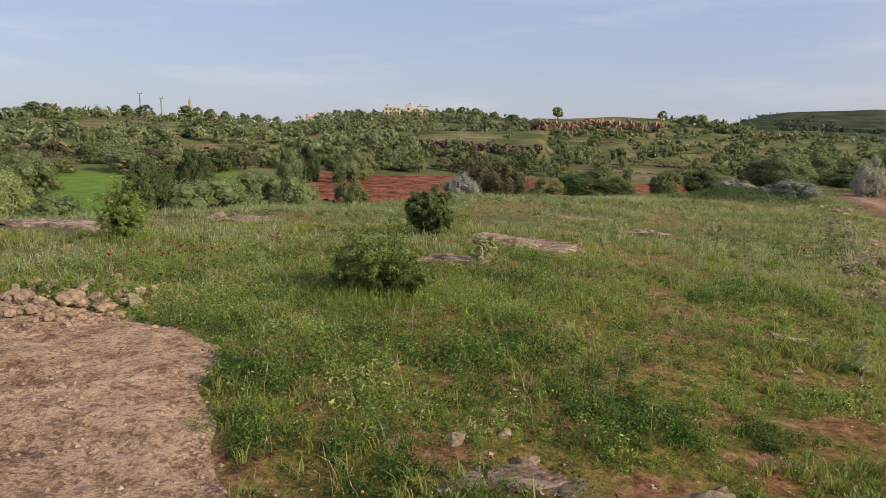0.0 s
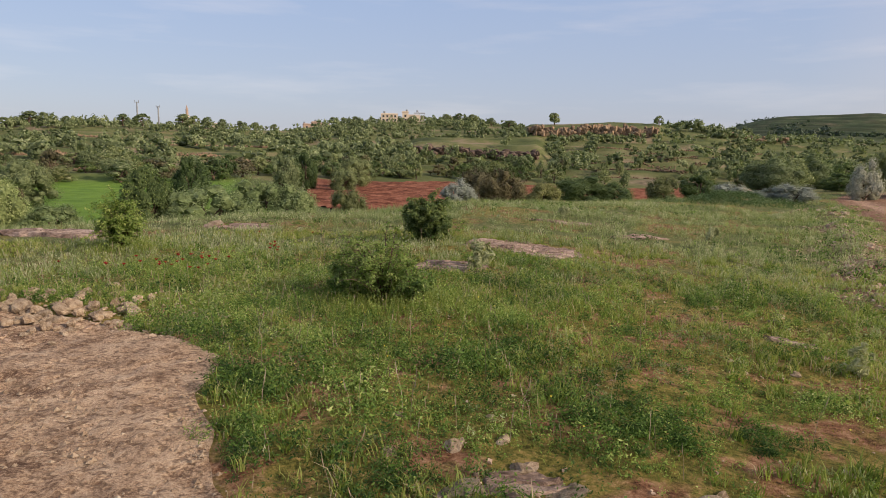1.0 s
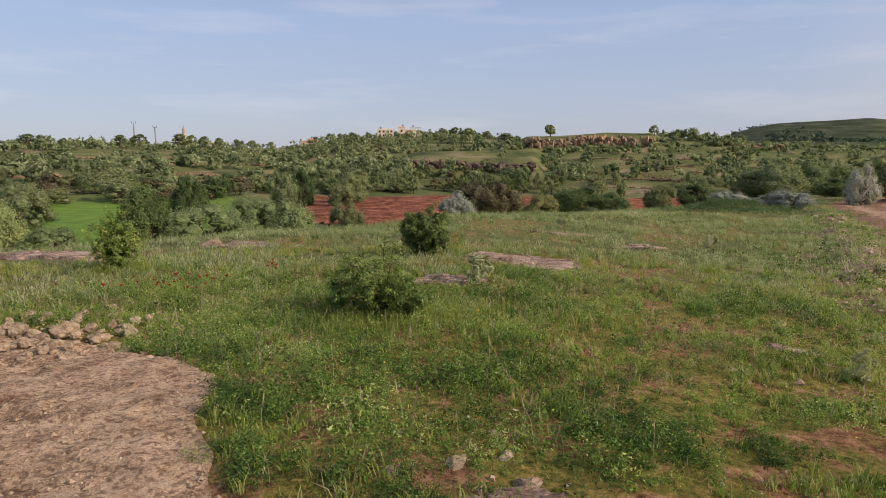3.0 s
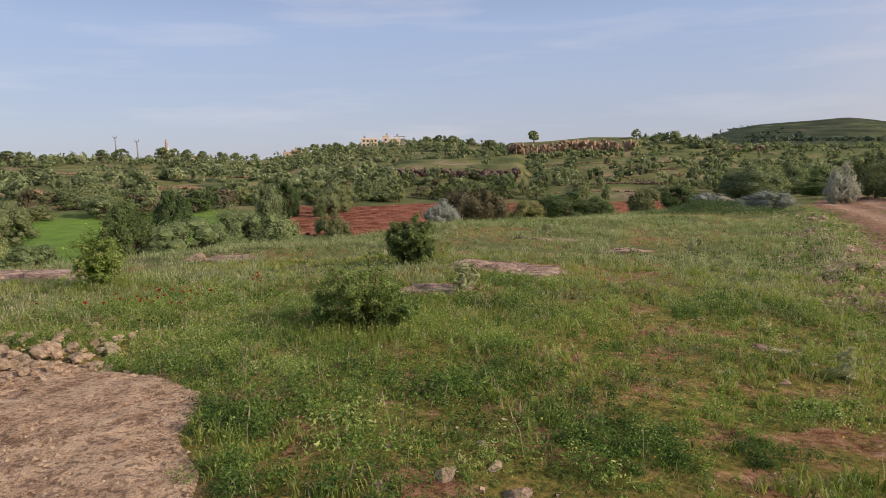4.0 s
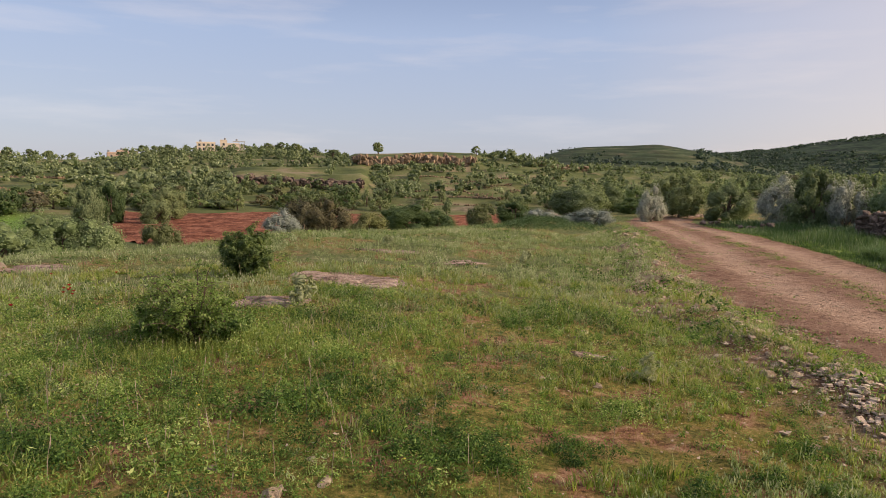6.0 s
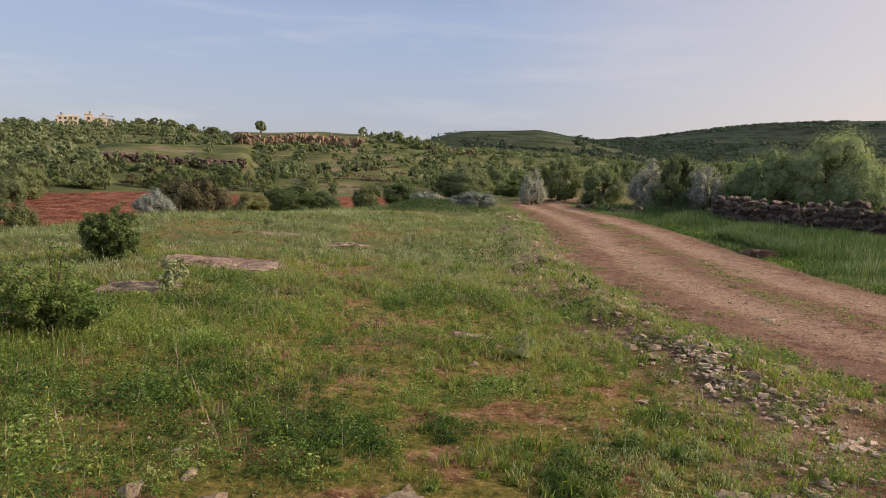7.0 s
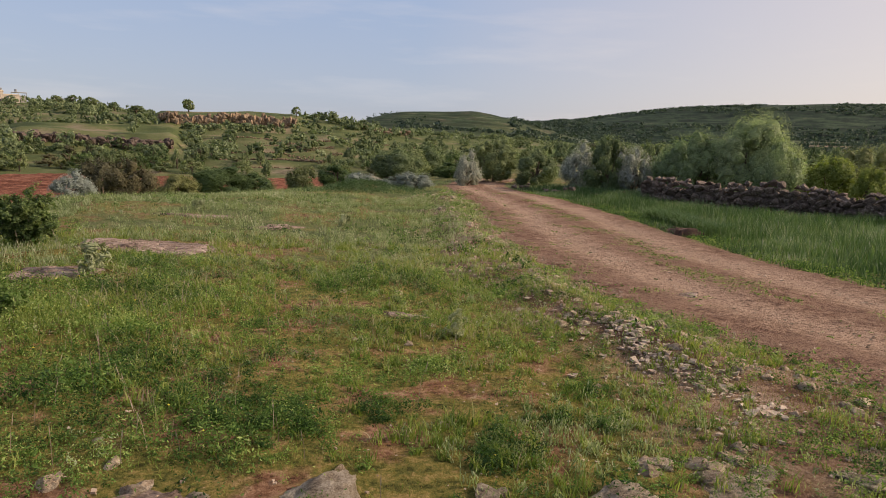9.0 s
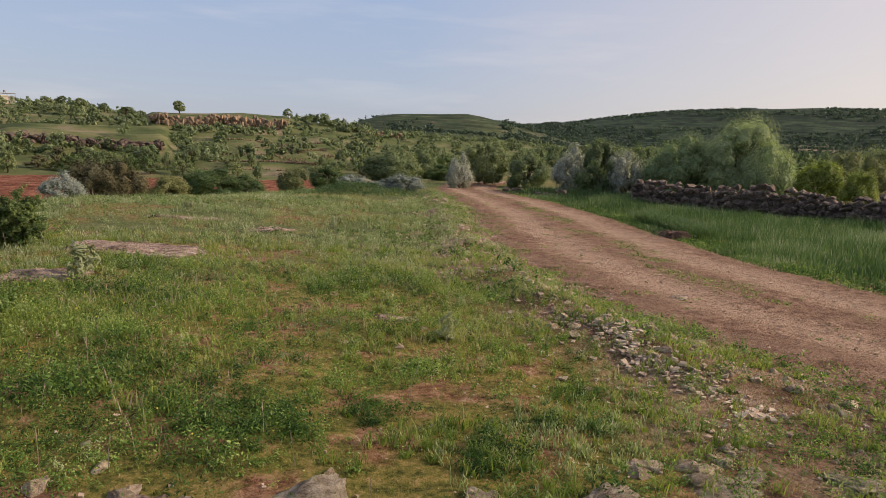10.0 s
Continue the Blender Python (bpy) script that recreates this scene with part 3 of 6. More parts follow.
def make_tree(seed, name, label, category, leaf, wide, tall, trunk, n, size, clumps=26, ragged=0.35, clump=0.34, group="", sides=6, asp=0.55, bark=None, fine=0):
    """A tree or bush: a tapered trunk with limbs that reach the clumps, and a crown of leaves. Its foot is at the origin."""
    rng = np.random.default_rng(seed)
    ob = thing(name, label, category, group)
    base = trunk
    p, out, tone, cc, shade_cores, big = crown_points(rng, n, clumps, wide, tall - base, base, ragged, clump, fine)
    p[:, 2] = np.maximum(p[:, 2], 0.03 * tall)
    v, f, t = crown_mesh(rng, p, out, tone, size * big * rng.uniform(0.6, 1.3, n), asp, shade_cores)
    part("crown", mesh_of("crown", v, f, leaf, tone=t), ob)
    rad = max(0.012, 0.035 * tall + 0.01 * wide)
    fork = np.array([rng.normal(0, 0.03) * wide, rng.normal(0, 0.03) * wide, base + 0.25 * (tall - base)])
    lines = [[(0, 0, -0.15, rad * 1.5), (0.2 * fork[0], 0.2 * fork[1], 0.1 * base + 0.02, rad * 1.1), (*fork * [0.7, 0.7, 0.6], rad * 0.9), (*fork, rad * 0.7)]]
    for c in cc[rng.permutation(len(cc))[: min(len(cc), 9)]] * [0.9, 0.9, 0.9]:
        mid = fork * 0.45 + c * 0.55 + rng.normal(0, 0.05, 3) * wide
        start = fork * rng.uniform(0.6, 1.0)
        lines.append([(*start, rad * 0.5), (*mid, rad * 0.3), (*c, rad * 0.1)])
    tv, tf = tubes(lines, sides)
    part("trunk", mesh_of("trunk", tv, tf, bark or BARK, True), ob)
    return ob


def make_shrub(seed, name, label, leaf, wide, tall, stems, per, size, group="", lean=0.0):
    """A wild shrub: arching branches from one root that fork into many a leafy twig, with an uneven, open outline."""
    rng = np.random.default_rng(seed)
    ob = thing(name, label, "shrub", group)
    lines, pts, outs, tones = [], [], [], []
    t = np.linspace(0, 1, 7)
    main = max(7, stems // 9)
    for k in range(main):
        a, q = rng.uniform(0, 2 * math.pi), rng.uniform(0.1, 1) ** 0.6
        h = tall * (1.05 - 0.55 * q**1.5) * rng.uniform(0.6, 1.1)
        side = 0.46 * wide * q * rng.uniform(0.75, 1.15)
        x = math.cos(a) * side * t + lean * wide * t + 0.03 * rng.normal(0, 1, 7).cumsum() * t * 0.5
        y = math.sin(a) * side * t + 0.03 * rng.normal(0, 1, 7).cumsum() * t * 0.5
        z = h * (1.35 * t - 0.35 * t**2.5 * (0.6 + q)) / (1.35 - 0.35 * (0.6 + q)) - 0.03
        lines.append(np.stack([x, y, z, 0.011 * (1 - 0.8 * t)], 1))
        for _ in range(stems // main):
            s0 = rng.uniform(0.25, 1.0)
            p0 = np.array([np.interp(s0, t, x), np.interp(s0, t, y), np.interp(s0, t, z)])
            way = np.array([math.cos(a), math.sin(a), 0.6]) * 0.5 + rng.normal(0, 0.75, 3)
            way[2] += 0.35
            way *= rng.uniform(0.10, 0.26) * tall / (np.linalg.norm(way) + 1e-6)
            w = np.linspace(0, 1, 4)[:, None]
            twig = p0 + way * w + np.array([0, 0, -0.05]) * w**2
            lines.append(np.concatenate([twig, 0.004 * (1 - 0.7 * w)], 1))
            u = rng.uniform(0.05, 1.08, per)
            p = p0 + way * u[:, None] + np.array([0, 0, -0.05]) * u[:, None] ** 2 + rng.normal(0, 0.022, (per, 3))
            pts.append(p)
            outs.append(np.tile(way / np.linalg.norm(way) * 0.5 + [0, 0, 0.7], (per, 1)))
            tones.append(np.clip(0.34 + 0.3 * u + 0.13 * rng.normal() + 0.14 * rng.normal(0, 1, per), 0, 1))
    p, o, tone = np.concatenate(pts), np.concatenate(outs), np.concatenate(tones)
    p[:, 2] = np.maximum(p[:, 2], 0.01)
    v, f = leaves(rng, p, o, size * rng.uniform(0.6, 1.3, len(p)), 0.55)
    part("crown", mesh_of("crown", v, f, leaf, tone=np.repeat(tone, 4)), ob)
    tv, tf = tubes(lines, 4)
    part("branchwork", mesh_of("branchwork", tv, tf, BARK, True), ob)
    return ob


def rock_mesh(seed, material, detail=2, flat=0.6, rough=0.1, name="rock"):
    """A weathered stone about one unit across: a squarish body broken by flat faces, with worn edges and a rough skin."""
    rng = np.random.default_rng(seed * 13 + 5)
    v, f = ICO[1] if detail < 1 else ICO[2] if detail < 3 else finer(*ICO[2])
    v = np.sign(v) * np.abs(v) ** (0.6 if detail < 3 else 0.5) * (0.5, 0.46, 0.5)
    for _ in range(9 if detail < 3 else 5):
        d = rng.normal(0, 1, 3) * (1, 1, 1.3)
        d /= np.linalg.norm(d)
        reach = rng.uniform(0.30, 0.44)
        over = np.maximum(0, v @ d - reach)
        v = v - over[:, None] * d
    off = Vector((seed * 7.3, seed * 3.1, seed * 1.7))
    grow = [1 + rough * (1.0 * noise.noise(Vector(p) * 3 + off) + 0.6 * noise.noise(Vector(p) * 8 + off) + 0.35 * noise.noise(Vector(p) * 20 + off)) for p in v]
    return mesh_of(name, v * np.array(grow)[:, None] * (1, 1, flat * 1.3), f, material, detail > 2)


def chunk_mesh(seed, material, name="stone", points=13):
    """An angular stone about one unit across, a hull of a few points."""
    rng = np.random.default_rng(seed)
    bm = bmesh.new()
    for _ in range(points):
        d = rng.normal(0, 1, 3)
        d = np.clip(d / np.linalg.norm(d) * rng.uniform(0.52, 0.66), -0.5, 0.5)
        bm.verts.new(d)
    res = bmesh.ops.convex_hull(bm, input=bm.verts)
    bmesh.ops.delete(bm, geom=list({g for g in res["geom_interior"] + res["geom_unused"] if isinstance(g, bmesh.types.BMVert)}), context="VERTS")
    return bm_mesh(name, bm, material)


def sized(x, y, z, sx, sy, sz, rz=0, rx=0, ry=0):
    return pose(x, y, z, rx, ry, rz) @ Matrix.Diagonal((sx, sy, sz, 1))


# ---- ground ----
def verge_mask(x, y):
    """The stony earth strip between field and road."""
    ro = road_offset(x, y)
    return smooth(-4.6, -3.4, ro + 1.6 * (fbm(x, y, 1.4, 85, 3) - 0.5)) * smooth(3.2, 2.6, ro) * smooth(26, 18, y)


def build_ground():
    az = np.radians(np.concatenate([np.arange(-180, -44, 4.0), np.arange(-44, 78, 0.5), np.arange(78, 180, 4.0)]))
    r = np.concatenate([[0.02, 0.3], np.geomspace(0.7, 320, 330), np.geomspace(325, 1000, 170), np.geomspace(1030, 3500, 16)])
    R, A = np.meshgrid(r, az, indexing="ij")
    x, y = (R * np.sin(A)).ravel(), (R * np.cos(A)).ravel()
    z = height(x, y)
    rr, aa = R.ravel(), np.degrees(A.ravel())
    z = z - 0.10 * smooth(1.5, 1.1, np.abs(road_offset(x, y))) - 0.08 * smooth(0.25, 0.6, on_track(x, y)) * (y < 6.4)
    e = edge_distance(x, y)
    ro = road_offset(x, y)
    nr, na = len(r), len(az)
    i, j = np.meshgrid(np.arange(nr - 1), np.arange(na), indexing="ij")
    k = (j + 1) % na
    faces = np.stack([i * na + j, (i + 1) * na + j, (i + 1) * na + k, i * na + k], -1).reshape(-1, 4)[:, ::-1]
    turf = np.clip(smooth(6, 13, rr) * (0.25 + 0.75 * smooth(0.4, 0.58, fbm(x, y, 1.4, 47, 3))), 0, 1)
    slope = smooth(3, 12, e) * smooth(20, 40, rr)
    slope = np.maximum(slope, smooth(60, 90, rr))
    meadow = smooth(-14, -17, aa + 6 * (fbm(x, y, 20, 55, 2) - 0.5)) * smooth(45, 60, rr) * smooth(128, 108, rr)
    plain = smooth(36, 41, aa) * smooth(70, 100, rr) * smooth(330, 260, rr) * smooth(0.4, 0.55, fbm(x, y, 60, 57, 2))
    field = smooth(1.0, 1.6, ro - 2.4) * smooth(30, 22, x) * smooth(34, 28, y)
    meadow = np.clip(np.maximum(np.maximum(meadow, 0.8 * plain), 0.8 * field * smooth(-4, 2, -e)), 0, 1)
    dz = np.hypot(height(x * 1.004, y * 1.004) - z, 0) / (0.004 * rr + 1e-6)
    stony = smooth(0.45, 0.95, dz) * smooth(100, 120, rr) * smooth(360, 320, rr) + smooth(0.50, 0.60, fbm(x, y * 0.4, 30, 58, 3)) * smooth(58, 60, aa) * smooth(67, 65, aa) * smooth(520, 560, rr) * smooth(660, 620, rr) + 0.8 * smooth(0.66, 0.76, fbm(x, y, 14, 59, 4)) * smooth(90, 130, rr) * smooth(600, 300, rr)
    me = mesh_of("ground", np.stack([x, y, z], 1), faces, GROUND, True, turf=turf, slope=slope, verge=verge_mask(x, y), scrub=smooth(340, 560, rr) * smooth(31, 38, aa) + 0.8 * smooth(330, 400, rr) * smooth(31, 38, 69 - aa), meadow=meadow, stony=np.clip(stony, 0, 1))
    tagged(new("ground", me), "grassy limestone field, green valley and scrubby hills", "ground", kind="structure")


def strip_mesh(name, rows, lift, material, ruts=None, relief=0.03, cols=64):
    """A sheet laid on the ground from rows of left and right ends."""
    pts, rut = [], []
    for (ax, ay), (bx, by) in rows:
        for k in range(cols + 1):
            q = k / cols
            pts.append((ax + (bx - ax) * q, ay + (by - ay) * q))
            rut.append(ruts(q) if ruts else 0)
    pts, rut = np.array(pts), np.array(rut)
    x, y = pts[:, 0], pts[:, 1]
    ridged = 1 - 2 * np.abs(fbm(x * 0.8 + y * 0.5, y - 0.4 * x, 0.38, 73, 4) - 0.5)
    z = height(x, y) + lift - 0.03 * rut + relief * (fbm(x, y, 0.5, 71, 5) - 0.5) + 0.5 * relief * (fbm(x, y, 0.09, 75, 2) - 0.5) - 0.2 * relief * smooth(0.9, 1.0, ridged)
    inner = np.tile(np.minimum(np.arange(cols + 1), cols - np.arange(cols + 1)) / cols, len(rows))
    z = height(x, y) + (z - height(x, y)) * smooth(0.0, 0.10, inner) + 0.006 - 0.014 * (inner == 0)
    i, j = np.meshgrid(np.arange(len(rows) - 1), np.arange(cols), indexing="ij")
    w = cols + 1
    f = np.stack([i * w + j, i * w + j + 1, (i + 1) * w + j + 1, (i + 1) * w + j], -1).reshape(-1, 4)
    return mesh_of(name, np.stack([x, y, z], 1), f, material, True, rut=rut)


def build_road():
    rows = []
    step = 0.2
    way = np.concatenate([[0], np.cumsum(np.hypot(*np.diff(ROAD[:, :2], axis=0).T))])
    s = np.arange(0, way[-1], step)
    cx, cy, hw = (np.interp(s, way, ROAD[:, k]) for k in range(3))
    for k in range(3):
        cx, cy = (np.convolve(np.pad(c, 8, "edge"), np.ones(17) / 17, "valid") for c in (cx, cy))
    tx, ty = np.gradient(cx), np.gradient(cy)
    q = np.hypot(tx, ty)
    nx, ny = ty / q, -tx / q
    le = hw + 0.5 * (fbm(s, 0 * s, 1.2, 81, 3) - 0.5)
    ri = hw + 0.4 * (fbm(s, 0 * s + 50, 1.2, 82, 3) - 0.5)
    rows = [((a - b * c, d - b * g), (a + f * c, d + f * g)) for a, d, b, f, c, g in zip(cx, cy, le, ri, nx, ny)]
    ruts = lambda q: math.exp(-(((q - 0.30) / 0.09) ** 2)) + math.exp(-(((q - 0.74) / 0.09) ** 2))  # noqa: E731
    tagged(new("road", strip_mesh("road", rows, 0.03, ROAD_DIRT, ruts)), "dusty reddish dirt road with two wheel ruts", "road", kind="structure")


def build_track():
    ys = np.concatenate([np.arange(-8, -0.6, 0.2), np.arange(-0.6, 6.9, 0.035)])
    ed = np.interp(ys, TRACK_EDGE[:, 0], TRACK_EDGE[:, 1]) + 0.28 * (fbm(ys, 0 * ys, 0.7, 83, 3) - 0.5)
    rows = [((min(-6.0, e - 3), y), (e, y)) for y, e in zip(ys, ed)]
    tagged(new("bare_track", strip_mesh("bare_track", rows, 0.02, TRACK_DIRT, None, 0.06, 150)), "bare trodden earth and rock beside the grass", "track", kind="structure")


def build_red_field():
    az = np.radians(np.arange(-11.5, 23, 0.25))
    r = np.arange(60, 121, 0.55)
    A, R = np.meshgrid(az, r, indexing="ij")
    start = 62 + 6 * smooth(-8, -12, np.degrees(A)) + 20 * smooth(6, 20, np.degrees(A)) + 4 * fbm(R * 0, A * 200, 9, 61, 2)
    end = 120 + 4 * np.sin(A * 20)
    R = start + (end - start) * (R - 60) / 61
    x, y = R * np.sin(A), R * np.cos(A)
    furrow = 0.17 * np.sin(y * 3.2 + 2 * fbm(x, y, 12, 63, 2)) + 0.25 * (fbm(x, y, 1.4, 62, 3) - 0.5)
    z = height(x, y) + 0.12 + furrow
    na, nr = A.shape
    i, j = np.meshgrid(np.arange(na - 1), np.arange(nr - 1), indexing="ij")
    f = np.stack([i * nr + j, i * nr + j + 1, (i + 1) * nr + j + 1, (i + 1) * nr + j], -1).reshape(-1, 4)[:, ::-1]
    tagged(new("ploughed_field", mesh_of("ploughed_field", np.stack([x.ravel(), y.ravel(), z.ravel()], 1), f, RED_SOIL, True)), "freshly ploughed red earth field in the valley", "field", kind="structure")


build_ground()
build_road()
build_track()
build_red_field()


# ---- trees and bushes ----
def scatter(rng, n, r0, r1, az0=-42, az1=74, even=True):
    az = np.radians(rng.uniform(az0, az1, n))
    r = np.sqrt(rng.uniform(r0**2, r1**2, n)) if even else rng.uniform(r0, r1, n)
    return r * np.sin(az), r * np.cos(az)


def thin(rng, x, y, chance):
    k = rng.random(len(x)) < chance
    return x[k], y[k]


KINDS = {
    "oak": ("oak_tree", "grey-green wild oak with a rounded ragged crown", "tree", LEAF_OAK),
    "dtree": ("oak_tree", "dark green dense oak on the valley side", "tree", LEAF_DARK),
    "light": ("bush", "light green rounded bush in the valley", "bush", LEAF_LIGHT),
    "grey": ("grey_bush", "silvery grey rounded bush with felted leaves", "bush", LEAF_GREY),
    "brown": ("oak_tree", "brownish olive tree with sparse young leaves", "tree", LEAF_BROWN),
    "yellow": ("young_tree", "yellow-green young tree behind the stone wall", "tree", LEAF_YELLOW),
    "sage": ("willow_tree", "spreading sage-green tree behind the stone wall", "tree", LEAF_SAGE),
    "bush": ("oak_bush", "broad leafy green oak bush below the field", "bush", LEAF_BUSH),
}

# kind, x, y, height, width
VALLEY_TREES = [
    ("dtree", -12.3, 27.4, 2.95, 2.2), ("dtree", -24.8, 65.5, 5.2, 4.0), ("bush", -10.0, 28.3, 2.25, 4.1), ("bush", -8.8, 32.8, 2.8, 3.6),
    ("bush", -7.2, 32.2, 2.2, 2.4), ("bush", -12.2, 20.7, 1.0, 1.8), ("bush", -14.3, 21.7, 2.1, 2.1), ("oak", -40.1, 63.4, 4.7, 5.4),
    ("oak", -19.4, 82.8, 4.8, 3.5), ("dtree", -18.5, 90.1, 5.3, 3.4), ("light", -5.6, 39.6, 2.4, 2.3), ("oak", -13.3, 89.0, 3.4, 3.9),
    ("oak", -12.6, 96.2, 4.6, 5.0), ("brown", 3.7, 39.8, 2.6, 2.9), ("brown", 3.3, 59.9, 4.2, 4.3), ("light", 5.4, 34.6, 1.3, 1.9),
    ("dtree", 9.7, 45.0, 2.2, 4.6), ("dtree", 11.5, 44.6, 1.6, 3.0), ("light", 12.7, 37.9, 1.35, 1.9), ("dtree", 21.8, 55.9, 2.2, 3.4),
    ("oak", 24.9, 50.1, 2.6, 4.5), ("dtree", 27.0, 44.5, 1.3, 3.1), ("grey", 0.7, 27.0, 0.95, 1.55), ("grey", 13.7, 31.1, 0.9, 2.0),
    ("grey", 14.8, 30.6, 0.6, 1.5), ("grey", 16.0, 30.0, 0.95, 2.0), ("grey", 21.6, 33.7, 2.0, 1.7), ("oak", 25.7, 36.9, 3.1, 3.6),
    ("oak", 26.7, 33.7, 2.4, 2.9), ("oak", 25.9, 26.4, 3.1, 2.5), ("grey", 26.0, 28.7, 2.6, 2.4), ("grey", 26.7, 25.3, 2.6, 2.2),
    ("sage", 27.6, 22.4, 3.35, 3.9), ("sage", 29.0, 20.2, 4.1, 4.5), ("sage", 28.4, 18.4, 3.0, 2.6), ("yellow", 30.6, 17.2, 2.4, 2.5), ("yellow", 29.5, 14.9, 1.95, 1.6), ("oak", 28.4, 55.1, 3.3, 4.2),
    ("light", -24.0, 52.0, 2.2, 2.6), ("oak", -30.5, 80.0, 3.6, 4.4), ("oak", 33.0, 60.0, 3.2, 4.4), ("oak", 42.0, 44.0, 2.6, 3.4),
    ("light", 41.0, 21.0, 3.0, 3.4), ("dtree", 45.0, 17.0, 3.2, 3.8), ("oak", 52.0, 24.0, 3.6, 4.8),
]


def valley_trees():
    made = {}
    rng = np.random.default_rng(11)
    for k, (kind, x, y, tall, wide) in enumerate(VALLEY_TREES):
        name, label, cat, leaf = KINDS[kind]
        near = math.hypot(x, y) < 48
        span = 2 if wide < 2.6 else (3.4 if wide < 4.4 else 5.6)
        key = (kind, near, span, k % 2)
        if key in made:
            copy_thing_scaled(made[key], x, y, wide * 1.05, tall * 1.05, rng.uniform(0, 360))
            continue
        low = kind in ("bush", "grey", "light", "sage", "yellow")
        n = int((7600 if near else 3600) * (span / 2) ** 1.2)
        ob = make_tree(k + 100, name, label, cat, leaf, 1.0, 1.0, -0.22 if low else -0.08, n, (0.030 if near else 0.05) * (1.25 if span > 4 else 1) / span,
                       int(34 + 8 * span), 0.16 if low else 0.22, 0.34, "valley trees and bushes", asp=0.55, fine=-1 if kind in ("sage", "yellow") else 1)
        made[key] = ob
        ob.matrix_basis = sized(x, y, ground_at(x, y) - 0.05, wide * 1.05, wide * 1.05, tall * 1.05, rng.uniform(0, 360))


def copy_thing_scaled(src, x, y, wide, tall, turn):
    """A copy of a unit tree with its own width and height, set on the ground."""
    ob = copy_thing(src, pose(0, 0, 0))
    ob.matrix_basis = sized(x, y, ground_at(x, y) - 0.05, wide, wide, tall, turn)
    return ob


